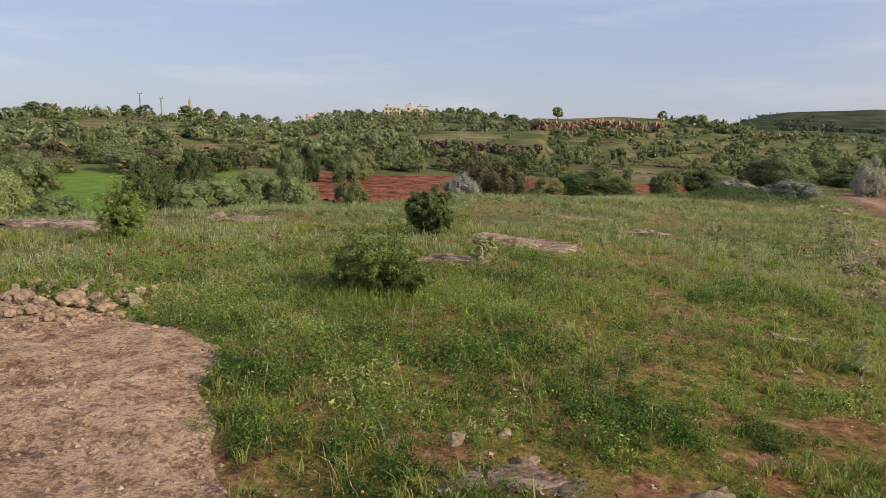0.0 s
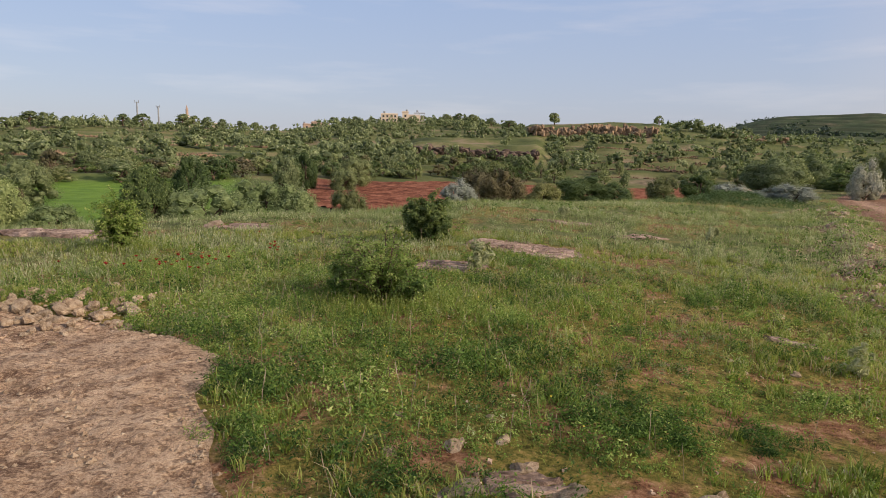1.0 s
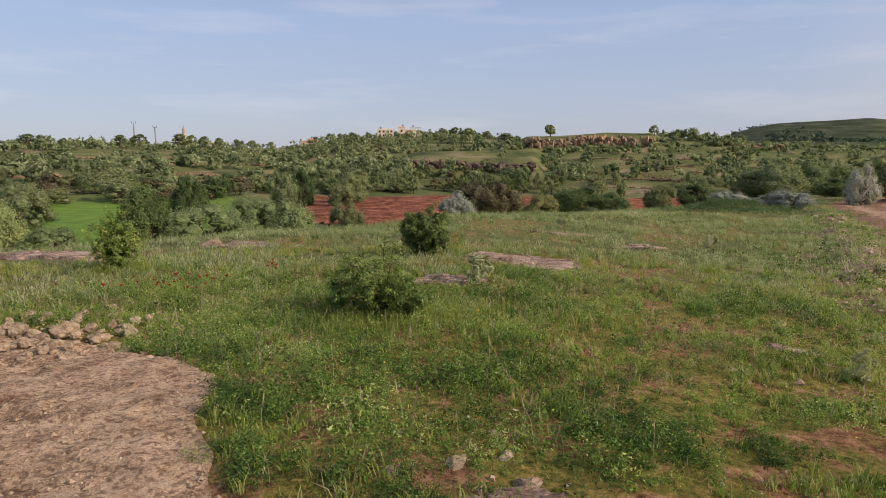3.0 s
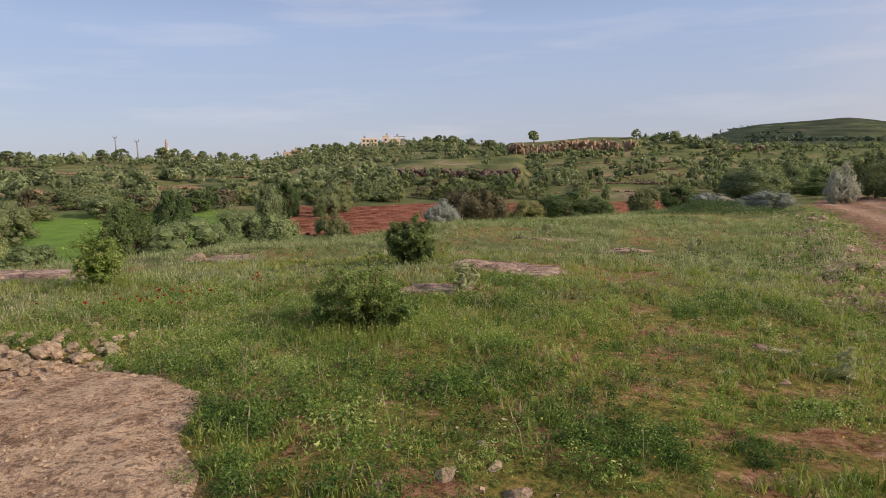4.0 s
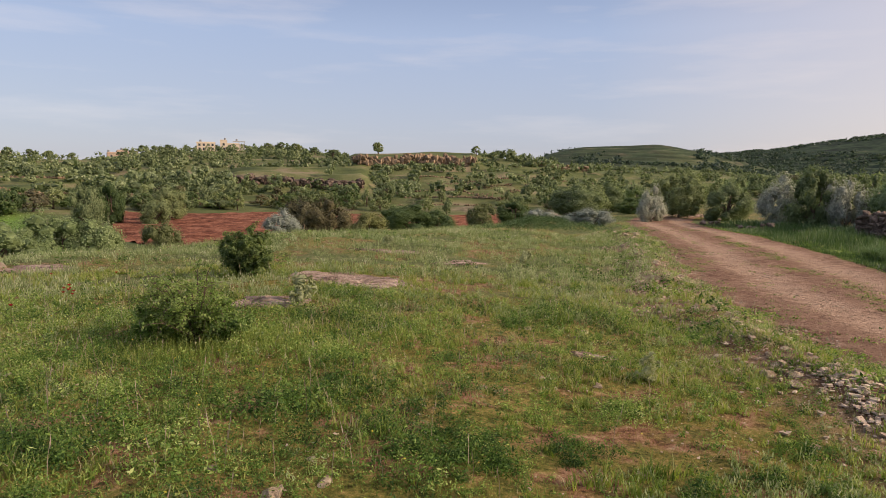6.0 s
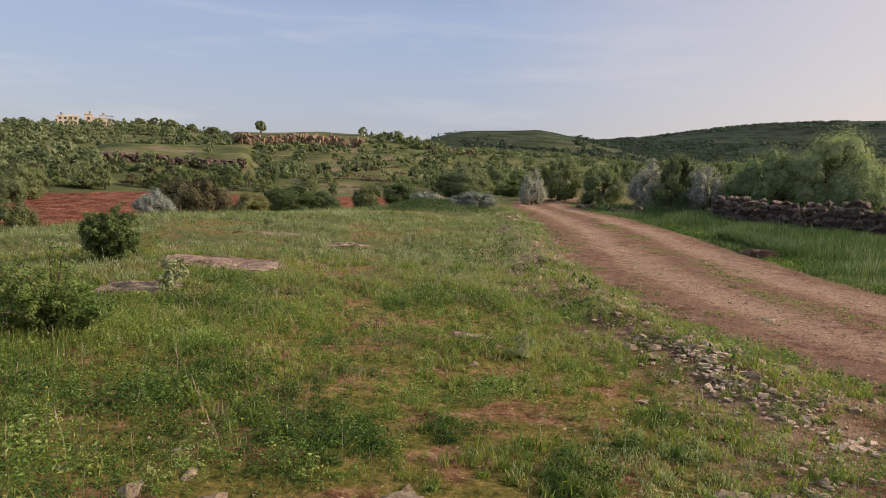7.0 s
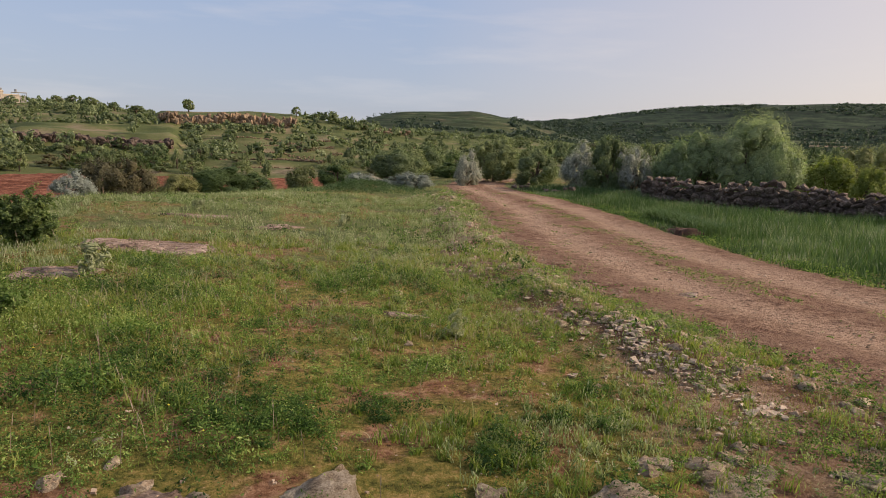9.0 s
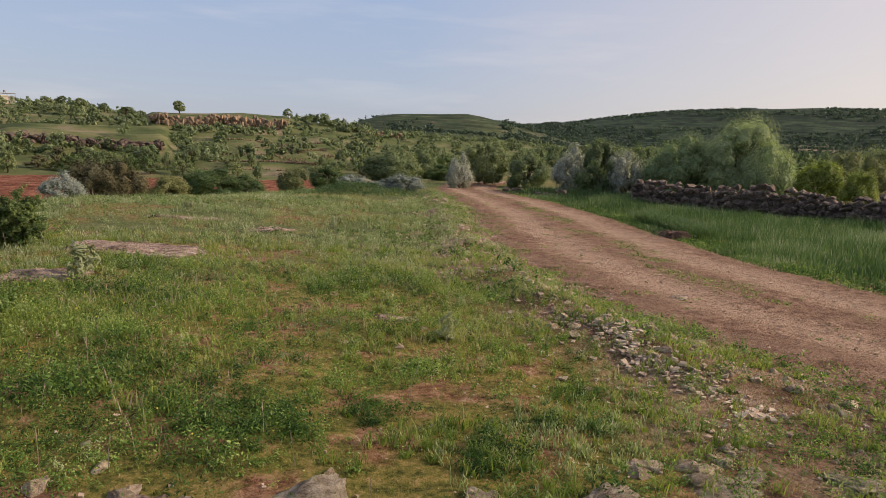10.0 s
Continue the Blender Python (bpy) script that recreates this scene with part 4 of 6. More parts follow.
def slope_trees():
    """Oaks scattered over the far side of the valley, and the woods beyond them."""
    rng = np.random.default_rng(23)
    stock = []
    for k, (kind, w) in enumerate((("oak", 3), ("oak", 3), ("oak", 3), ("dtree", 2), ("dtree", 2), ("light", 2), ("brown", 1), ("bush", 2))):
        name, label, cat, leaf = KINDS[kind]
        name, cat = ("oak_tree", "tree") if kind != "bush" else ("oak_bush", "bush")
        stock += [(k, kind, leaf)] * w
    protos, spots = {}, []
    az = rng.uniform(-42, 66, 30000)
    r = np.where(rng.random(30000) < 0.75, np.sqrt(rng.uniform(58**2, 335**2, 30000)), rng.uniform(100, 190, 30000))
    x, y = r * np.sin(np.radians(az)), r * np.cos(np.radians(az))
    clump = fbm(x, y, 24, 91, 3)
    foot = np.interp(az, RIDGE[:, 0], RIDGE[:, 1])
    keep = 0.3 + 4.8 * np.maximum(0, clump - 0.36)
    keep = np.where((az > 25) & (az < 43), np.where(r > 80, 0.38, 0.15) * (0.4 + 1.2 * (clump > 0.48)), keep)
    keep = np.where(az >= 43, keep * np.where(r < 180, 0.3, 0.6), keep)
    keep = np.where((az <= 25) & (r < foot + 3), keep * np.where((az < -10) | (az > 12), 0.05, 0), keep)
    keep = keep * np.where(az < -10, np.where(r < 200, 0.24, 0.5), 1)
    for a0, a1, r0, r1, k in ((10.5, 22, 128, 200, 0.16), (-3, 9, 148, 168, 0.12), (-3, 9, 168, 212, 0.06), (7, 18, 206, 999, 0)):
        keep = np.where((az > a0) & (az < a1) & (r > r0) & (r < r1), keep * k, keep)
    keep = np.where((az < -9) & (r < 112), 0, keep)
    keep = np.where((az > 36) & (r < 210), keep * 0.3, keep)
    keep = np.where((edge_distance(x, y) < 8) & ((az < 25) | (r < 60)), 0, keep)
    for a, b in np.stack(thin(rng, x, y, keep), 1):
        if len(spots) < 2350 and not any((a - c) ** 2 + (b - d) ** 2 < 2.2 for c, d in spots[-60:]):
            spots.append((a, b))
    # bushes at the foot of the cliffs
    for az0, az1, r0, k in ((-2.5, 8.5, 160, 9), (9.2, 18, 206, 16), (22, 28, 240, 14)):
        for _ in range(k):
            az, r = radians(rng.uniform(az0, az1)), r0 + rng.uniform(-5, 2)
            spots.append((r * math.sin(az), r * math.cos(az)))
    spots.sort(key=lambda p: math.hypot(*p))
    far_v, far_f, far_t, count = [], [], [], 0
    ground = height(np.array(spots)[:, 0], np.array(spots)[:, 1])
    for n, (x, y) in enumerate(spots):
        r = math.hypot(x, y)
        tall, wide = rng.uniform(1.6, 4.0), rng.uniform(1.8, 4.6)
        if x < -0.17 * y and r < 230:
            tall, wide = rng.uniform(2.2, 4.4), rng.uniform(2.8, 6.4)
        k, kind, leaf = stock[rng.integers(len(stock))]
        if kind in ("bush", "light"):
            tall *= 0.6
        if n < 295:
            if k not in protos:
                name, label, cat, leaf = KINDS[kind]
                low = kind in ("bush", "light")
                label = label.replace("below the field", "on the hillside").replace("in the valley", "on the hillside")
                ob = make_tree(k + 300, name, label, cat, leaf, 1.0, 1.0, 0.0 if low else 0.06, 640, 0.034, 16, 0.2, 0.44, "hillside trees", 5)
                protos[k] = ob
                ob.matrix_basis = sized(x, y, ground_at(x, y) - 0.1, wide, wide, tall, rng.uniform(0, 360))
            else:
                copy_thing_scaled(protos[k], x, y, wide, tall, rng.uniform(0, 360))
        else:
            m = 105 if r < 150 else (75 if r < 215 else 50)
            p, out, tone, _, shade_cores, big = crown_points(rng, m, 7, wide, tall * 0.95, tall * 0.05, 0.2, 0.56)
            v, f, t = crown_mesh(rng, p, out, tone, wide * big * (0.056 if r < 150 else 0.07) * rng.uniform(0.6, 1.4, m), 0.7, shade_cores, 0.4)
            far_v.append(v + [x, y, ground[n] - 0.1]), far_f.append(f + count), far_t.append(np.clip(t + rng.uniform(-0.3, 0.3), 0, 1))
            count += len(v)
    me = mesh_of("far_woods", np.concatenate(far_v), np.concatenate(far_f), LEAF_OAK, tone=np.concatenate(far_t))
    tagged(new("far_woods", me), "scattered grey-green oak scrub on distant slopes", "woods", kind="stuff")
    # dark scrub on the farthest hills, its leaves tinted blue for distance haze
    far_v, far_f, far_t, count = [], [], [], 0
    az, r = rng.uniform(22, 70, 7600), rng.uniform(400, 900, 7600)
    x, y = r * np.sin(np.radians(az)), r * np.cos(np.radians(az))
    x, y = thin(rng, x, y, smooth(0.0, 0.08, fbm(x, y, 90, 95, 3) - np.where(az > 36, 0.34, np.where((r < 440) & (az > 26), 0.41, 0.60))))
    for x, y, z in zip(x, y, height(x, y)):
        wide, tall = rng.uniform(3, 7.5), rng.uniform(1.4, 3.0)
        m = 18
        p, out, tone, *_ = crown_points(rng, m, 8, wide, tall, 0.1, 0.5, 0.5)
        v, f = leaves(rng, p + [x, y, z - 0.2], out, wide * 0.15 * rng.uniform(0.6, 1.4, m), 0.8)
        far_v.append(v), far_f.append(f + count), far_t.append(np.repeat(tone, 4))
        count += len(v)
    me = mesh_of("far_scrub", np.concatenate(far_v), np.concatenate(far_f), LEAF_FAR_HAZE, tone=np.concatenate(far_t))
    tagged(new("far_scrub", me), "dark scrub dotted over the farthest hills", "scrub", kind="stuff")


def field_shrubs():
    for seed, name, label, x, y, tall, wide, stems, per, size, lean in (
        (1, "shrub", "spiny light green wild shrub in the grass", -0.60, 6.9, 0.84, 1.15, 300, 30, 0.016, -0.06),
        (2, "shrub", "dense dark green shrub at the field's rim", -0.2, 11.3, 0.90, 0.95, 460, 76, 0.021, 0.0),
        (3, "sapling", "bright green leafy sapling among poppies", -4.8, 9.9, 0.92, 0.80, 240, 44, 0.020, 0.0),
        (4, "shrub", "low leafy offshoot beside the wild shrub", -1.02, 6.95, 0.42, 0.7, 110, 36, 0.017, -0.1),
        (5, "shrub", "low leafy offshoot beside the wild shrub", -0.30, 6.6, 0.46, 0.5, 90, 36, 0.017, 0.1),
    ):
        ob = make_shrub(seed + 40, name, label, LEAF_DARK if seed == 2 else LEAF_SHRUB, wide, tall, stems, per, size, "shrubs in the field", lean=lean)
        ob.location = (x, y, ground_at(x, y))
    # broad oaks along the skyline
    rng = np.random.default_rng(78)
    proto = None
    for az, wide, tall in ((-33, 7, 3.6), (-31.5, 8, 4.6), (-30.6, 5, 4.2), (-29.2, 4, 3), (-27.5, 4, 2.6), (-25.4, 6, 4.2), (-24, 8, 5), (-22.1, 4, 3), (-21.1, 9, 5.6), (-20.2, 6, 5), (-19.2, 6, 4.6), (-18.1, 5, 4), (-16.8, 5, 3.6), (-15.5, 6, 3.4), (-14, 5, 3), (-9.2, 5, 3.6), (-7.4, 6, 3.4), (-5.9, 4, 2.6), (0.3, 6, 4), (1.4, 6, 4.4), (2.6, 6, 4), (4.2, 5, 3), (5.7, 7, 3), (17.9, 4, 3.6), (19.5, 5, 3)):
        r = float(np.interp(az, RIDGE[:, 0], RIDGE[:, 2])) - 6
        x, y = r * math.sin(radians(az)), r * math.cos(radians(az))
        if proto is None:
            proto = make_tree(79, "skyline_oak", "broad grey-green oak on the skyline", "tree", LEAF_OAK, 1.0, 1.0, 0.22, 900, 0.036, 34, 0.25, 0.32, "skyline oaks", 5)
            proto.matrix_basis = sized(x, y, ground_at(x, y) - 0.1, wide, wide, tall, 0)
        else:
            copy_thing_scaled(proto, x, y, wide, tall, rng.uniform(0, 360))
    lone = make_tree(77, "lone_tree", "solitary rounded green tree on the cliff edge", "tree", LEAF_OAK, 3.9, 5.0, 0.9, 1300, 0.2, 30, 0.15)
    lone.location = (40.6, 242.6, ground_at(40.6, 242.6) - 0.3)


valley_trees()
slope_trees()
field_shrubs()


# ---- dry stone wall ----
def build_wall():
    rng = np.random.default_rng(5)
    stones = [chunk_mesh(k + 10, WALL_STONE, "stone", 14) for k in range(12)]
    (ax, ay), (bx, by) = (23.0, 21.2), (24.9, 5.0)
    long = math.hypot(bx - ax, by - ay)
    ux, uy = (bx - ax) / long, (by - ay) / long
    wall = thing("stone_wall", "dark weathered dry stone wall beside tall grass", "wall", kind="structure")
    wall.location = (ax, ay, ground_at(ax, ay))
    turn = math.degrees(math.atan2(uy, ux))
    # rubble core
    n = 60
    vv, ff = [], []
    for k in range(n + 1):
        s = long * k / n
        x, y = ax + ux * s, ay + uy * s
        g, top = ground_at(x, y), 0.85 + 0.12 * math.sin(k * 0.7) + 0.06 * math.sin(k * 2.1)
        for o, h in ((-0.16, -0.2), (-0.12, top), (0.12, top), (0.16, -0.2)):
            vv.append((x - uy * o - ax, y + ux * o - ay, g + h - wall.location.z))
    for k in range(n):
        for q in range(3):
            a = 4 * k + q
            ff.append((a, a + 1, a + 5, a + 4))
    part("rubble_core", mesh_of("rubble_core", np.array(vv), np.array(ff), WALL_STONE), wall)
    made = 0
    for row in range(6):
        s = rng.uniform(0, 0.2)
        while s < 11.6 and made < 296:
            w = rng.uniform(0.17, 0.42)
            if row == 0:
                w *= 1.15
            lift = 0.10 + row * 0.195 + 0.10 * math.sin(s * 1.3) * (row / 5) + rng.uniform(-0.05, 0.05)
            if row == 5 and rng.random() < 0.2:
                s += w
                continue
            x, y = ax + ux * (s + w / 2), ay + uy * (s + w / 2)
            ob = put(new("stone", stones[rng.integers(12)]), wall)
            o = rng.uniform(0.06, 0.20) if row < 5 else rng.uniform(-0.05, 0.1)
            ob.matrix_basis = sized(x - uy * -o - ax, y + ux * -o - ay, ground_at(x, y) + lift - wall.location.z, w * 1.12, rng.uniform(0.28, 0.44), rng.uniform(0.18, 0.32), turn + rng.uniform(-14, 14), rng.uniform(-16, 16), rng.uniform(-24, 24))
            s += w * 0.97
            made += 1
    # fallen stones carrying the line on
    for k in range(22):
        s = -rng.uniform(0.2, 10)
        x, y = ax + ux * s + rng.normal(0, 0.3) - 0.10 * s, ay + uy * s + rng.normal(0, 0.3)
        ob = new("stone", stones[rng.integers(12)])
        q = rng.uniform(0.18, 0.38)
        ob.matrix_basis = sized(x, y, ground_at(x, y) + 0.12 + (0.2 if rng.random() < 0.3 else 0), q, q * 0.8, q * 0.65, rng.uniform(0, 360), rng.uniform(-15, 15), rng.uniform(-15, 15))
        tagged(ob, "fallen dark stone from the dry wall", "stone", "fallen wall stones")


build_wall()


# ---- cliffs ----
def build_cliff(seed, az0, az1, r0, tall, label, count, rock):
    rng = np.random.default_rng(seed)
    blocks = [chunk_mesh(k + 200 + seed, rock, "rock_block", 15) for k in range(8)]
    cliff = thing("rock_cliff", label, "cliff", "rock cliffs", "structure")
    first = None
    for k in range(count):
        az = radians(az0 + (az1 - az0) * (k + rng.uniform(0, 1)) / count)
        row = k % 2
        # the foot of the step in the ground at this bearing
        rr = np.linspace(r0 - 8, r0 + 8, 60)
        zz = height(rr * math.sin(az), rr * math.cos(az))
        c = int(np.argmax(np.diff(zz)))
        r, z = rr[c] - 0.2 + rng.uniform(-0.8, 0.9), zz[c]
        row = rng.uniform(-0.4, 1.5)
        x, y = r * math.sin(az), r * math.cos(az)
        if first is None:
            first = (x, y, z)
            cliff.location = first
        ob = put(new("rock_block", blocks[rng.integers(8)]), cliff)
        h = tall * rng.uniform(0.55, 1.05)
        ob.matrix_basis = sized(x - first[0], y - first[1], z + h * 0.22 + row * tall * 0.25 - first[2], rng.uniform(0.9, 2.6), rng.uniform(1.0, 2.0), h * rng.uniform(0.4, 0.75), rng.uniform(-25, 25) - math.degrees(az), rng.uniform(-4, 4), rng.uniform(-5, 5))


def terrace_walls():
    """Tumbled field-stone walls along the terraces of the far slope."""
    rng = np.random.default_rng(61)
    octa = np.array([(1, 0, 0), (0, 1, 0), (-1, 0, 0), (0, -1, 0), (0, 0, 0.8), (0, 0, -0.8)])
    of = np.array([(0, 1, 4), (1, 2, 4), (2, 3, 4), (3, 0, 4), (1, 0, 5), (2, 1, 5), (3, 2, 5), (0, 3, 5)])
    vv = []
    for az0, az1, r0, r1, n in ((-40, -20, 150, 126, 900), (-36, -9, 172, 150, 1000), (-30, -12, 212, 196, 500), (-13, -2, 150, 156, 160), (10, 21, 152, 150, 200), (12, 24, 172, 176, 200), (11, 22, 138, 140, 160), (20, 32, 200, 210, 200), (11, 22, 160, 162, 200), (11, 21, 184, 186, 200)):
        t = rng.random(n)
        az = np.radians(az0 + (az1 - az0) * t)
        r = r0 + (r1 - r0) * t + 3 * np.sin(t * 9 + az0) + rng.normal(0, 0.5, n)
        keep = value_noise(t * 40, 0 * t + az0, 4, 62) > 0.3
        x, y, s = (r * np.sin(az))[keep], (r * np.cos(az))[keep], (rng.uniform(0.25, 0.75, n) * (1 if az0 < 5 else 0.5))[keep]
        v = octa[None] * s[:, None, None] * rng.uniform(0.7, 1.3, (len(x), 6, 1)) + np.stack([x, y, height(x, y) + 0.25 * rng.random(len(x))], 1)[:, None]
        vv.append(v.reshape(-1, 3))
    vv = np.concatenate(vv)
    ff = (np.arange(len(vv) // 6)[:, None, None] * 6 + of).reshape(-1, 3)
    tagged(new("terrace_rubble", mesh_of("terrace_rubble", vv, ff, CLIFF_STONE)), "tumbled stone terrace walls across the hillside", "rubble", kind="stuff")


terrace_walls()
build_cliff(1, -2.4, 8.2, 169, 2.6, "dark low rock cliff among oaks", 190, DARK_CLIFF)
build_cliff(2, 7.4, 17.8, 215, 4.2, "sunlit reddish rock cliff under the plateau", 200, CLIFF_STONE)
build_cliff(3, 22.5, 27.5, 246, 2.6, "weathered rock outcrop on the hillside", 60, CLIFF_STONE)


# ---- village on the ridge ----
def box(bm, x0, x1, y0, y1, z0, z1, bevel=0.0):
    r = bmesh.ops.create_cube(bm, size=1, matrix=Matrix.Translation(((x0 + x1) / 2, (y0 + y1) / 2, (z0 + z1) / 2)) @ Matrix.Diagonal((x1 - x0, y1 - y0, z1 - z0, 1)))
    return r["verts"]


def boxes_mesh(name, rows, material):
    bm = bmesh.new()
    for row in rows:
        box(bm, *row)
    return bm_mesh(name, bm, material)


def window_at(house, x, z, w, h, material=None):
    win = part("window", boxes_mesh("window", [(x - w / 2 - 0.1, x - w / 2, -0.12, 0.02, z, z + h), (x + w / 2, x + w / 2 + 0.1, -0.12, 0.02, z, z + h), (x - w / 2 - 0.15, x + w / 2 + 0.15, -0.16, 0.02, z - 0.1, z), (x - w / 2 - 0.1, x + w / 2 + 0.1, -0.12, 0.02, z + h, z + h + 0.1)], material or CONCRETE), house)
    part("pane", boxes_mesh("pane", [(x - w / 2, x + w / 2, -0.05, -0.01, z, z + h)], GLASS), win)


def house(az, r, blocks, wall, label, windows=(), turn=0.0, extras=()):
    """A flat-roofed house of blocks (x0, x1, depth, z0, z1), its front towards the valley."""
    x, y = r * math.sin(radians(az)), r * math.cos(radians(az))
    ob = thing("village_house", label, "house", "village houses")
    ob.matrix_basis = pose(x, y, ground_at(x, y) - 0.6, 0, 0, -az + turn) @ Matrix.Scale(0.66, 4)
    for x0, x1, deep, z0, z1 in blocks:
        part("wall", boxes_mesh("wall", [(x0, x1, 0, deep, z0, z1)], wall), ob)
        part("roof", boxes_mesh("roof", [(x0 - 0.25, x1 + 0.25, -0.25, deep + 0.25, z1, z1 + 0.22), (x0 - 0.05, x1 + 0.05, -0.05, 0.15, z1 + 0.22, z1 + 0.7)], wall), ob)
    for wx, wz, ww, wh in windows:
        window_at(ob, wx, wz, ww, wh)
    for kind, ex, ez in extras:
        if kind == "tank":
            bm = bmesh.new()
            bmesh.ops.create_cone(bm, cap_ends=True, segments=16, radius1=0.7, radius2=0.7, depth=1.3, matrix=Matrix.Translation((ex, 2.5, ez + 1.2)))
            part("water_tank", bm_mesh("water_tank", bm, STEEL, False), ob)
            part("tank_stand", boxes_mesh("tank_stand", [(ex - 0.6, ex - 0.5, 1.9, 2.0, ez, ez + 0.6), (ex + 0.5, ex + 0.6, 1.9, 2.0, ez, ez + 0.6), (ex - 0.6, ex - 0.5, 3.0, 3.1, ez, ez + 0.6), (ex + 0.5, ex + 0.6, 3.0, 3.1, ez, ez + 0.6)], STEEL), ob)
        if kind == "canopy":
            part("canopy", boxes_mesh("canopy", [(ex - 4.2, ex + 4.2, -0.5, 6, ez + 2.2, ez + 2.5)], CONCRETE), ob)
            for px in (-3.9, 0, 3.9):
                part("column", boxes_mesh("column", [(ex + px - 0.15, ex + px + 0.15, -0.2, 0.1, ez, ez + 2.2)], CONCRETE), ob)
    return ob


def village():
    house(-4.5, 318, [(-6, 6, 8, 0, 6.2)], PLASTER, "cream two-storey village house on the ridge",
          [(-4.2, 1.4, 1.3, 1.5), (-1.4, 1.4, 1.3, 1.5), (1.6, 1.4, 1.3, 1.5), (4.2, 1.4, 1.3, 1.5), (-4.2, 4.2, 1.3, 1.4), (-1.4, 4.2, 1.3, 1.4), (1.6, 4.2, 1.3, 1.4), (4.2, 4.2, 1.3, 1.4)], 0, [("tank", -3.5, 6.5)])
    house(-3.05, 318, [(-3.0, 1.4, 8, 0, 7.6), (1.4, 9.5, 8, 0, 5.4)], PLASTER, "cream village house with a raised stair tower",
          [(-0.8, 1.4, 1.3, 1.5), (-0.8, 4.4, 1.3, 1.5), (3.4, 1.2, 1.5, 1.5), (6.0, 1.2, 1.5, 1.5), (3.4, 3.6, 1.2, 1.2), (6.4, 3.6, 1.2, 1.2)], 0, [("tank", 0.2, 7.8)])
    house(-1.95, 324, [(-5, 4, 8, 0, 4.6)], CONCRETE, "grey unfinished concrete house with an open roof terrace", [(-3, 1.4, 1.4, 1.4), (0, 1.4, 1.4, 1.4)], 0, [("canopy", 0, 4.8), ("tank", -1.5, 7.2)])
    house(-11.0, 330, [(-6, 0, 7, 0, 3.6), (0, 5.5, 8, 0, 5.2), (5.5, 13, 8, 0, 4.4)], PLASTER_PINK, "weathered low village houses of pinkish block",
          [(-3.5, 1.2, 1.2, 1.3), (2.6, 1.6, 1.2, 1.4), (8, 1.4, 1.2, 1.4), (11, 1.4, 1.2, 1.4)], 4, [("tank", 3, 5.4), ("tank", -5, 3.8)])
    house(-7.2, 332, [(-5, 2, 7, 0, 4.6), (2, 6, 6, 0, 3.4)], CONCRETE, "small grey village house with a flat roof", [(-3, 1.4, 1.2, 1.4), (0, 1.4, 1.2, 1.4)], -3, [("tank", -2, 4.8)])
    house(0.6, 330, [(-3, 2, 7, 0, 4.6), (3.2, 8, 7, 0, 5.0)], CONCRETE, "pale grey village house half hidden by trees", [(-1, 1.6, 1.2, 1.4), (5, 1.6, 1.2, 1.4)], 2, [])
    house(-18.4, 300, [(-4, 4, 6, 0, 3.6)], PLASTER, "small whitewashed house among hilltop oaks", [(-1.5, 1.2, 1, 1.2), (1.5, 1.2, 1, 1.2)], 0, [])
    house(-20.4, 300, [(-3, 3, 6, 0, 3.2)], PLASTER, "small whitewashed house among hilltop oaks", [(0, 1.2, 1, 1.2)], 0, [])
    # minaret
    az, r = -20.75, 400
    x, y = r * math.sin(radians(az)), r * math.cos(radians(az))
    g = ground_at(x, y) - 0.5
    ob = thing("minaret", "slender stone minaret rising above trees", "tower", at=(x, y, g))
    top = 20.8 - g
    for nm, r1, r2, z0, z1, mat in (("shaft", 0.95, 0.8, 0, top - 5.2, PLASTER), ("gallery", 1.25, 1.25, top - 5.2, top - 4.2, PLASTER), ("upper_shaft", 0.75, 0.7, top - 4.2, top - 1.6, PLASTER_PINK), ("cap", 0.8, 0.02, top - 1.6, top + 1.4, PLASTER_PINK)):
        bm = bmesh.new()
        bmesh.ops.create_cone(bm, cap_ends=True, segments=16, radius1=r1, radius2=r2, depth=z1 - z0, matrix=Matrix.Translation((0, 0, (z0 + z1) / 2)))
        part(nm, bm_mesh(nm, bm, mat, False), ob)
    for az, up in ((-24.35, 3.05), (-22.85, 2.75)):
        r = 330
        x, y = r * math.sin(radians(az)), r * math.cos(radians(az))
        g = ground_at(x, y) - 0.3
        h = 1.62 + r * math.tan(radians(up)) - g
        ob = thing("mast", "thin grey lattice mast on the hilltop", "mast", "hilltop masts", at=(x, y, g))
        v, f = tubes([[(0, 0, 0, 0.42), (0, 0, h, 0.24)]], 8)
        part("pole", mesh_of("pole", v, f, STEEL, True), ob)
        part("antenna", boxes_mesh("antenna", [(-0.9, 0.9, -0.1, 0.1, h - 0.3, h - 0.1), (-0.9, -0.75, -0.12, 0.12, h - 0.5, h + 0.7), (0.75, 0.9, -0.12, 0.12, h - 0.5, h + 0.7)], STEEL), ob)


village()


# ---- loose stones ----
ROCKS = [rock_mesh(k + 1, LIMESTONE, 1, 0.62, 0.16) for k in range(9)]
BIG_ROCKS = [rock_mesh(k + 31, BOULDER_STONE, 3, 0.5, 0.34) for k in range(5)]


def stone(x, y, size, label="pale limestone lying in the grass", group="field stones", sink=0.12, flat=1.0, rng=None, pool=None, name="stone"):
    q = rng.uniform(0.8, 1.2, 3)
    pool = pool or ROCKS
    ob = new(name, pool[rng.integers(len(pool))])
    ob.matrix_basis = sized(x, y, ground_at(x, y) + size * 0.26 * flat - size * sink, size * q[0], size * q[1] * 0.85, size * q[2] * flat, rng.uniform(0, 360), rng.uniform(-9, 9), rng.uniform(-9, 9))
    return tagged(ob, label, "stone", group)


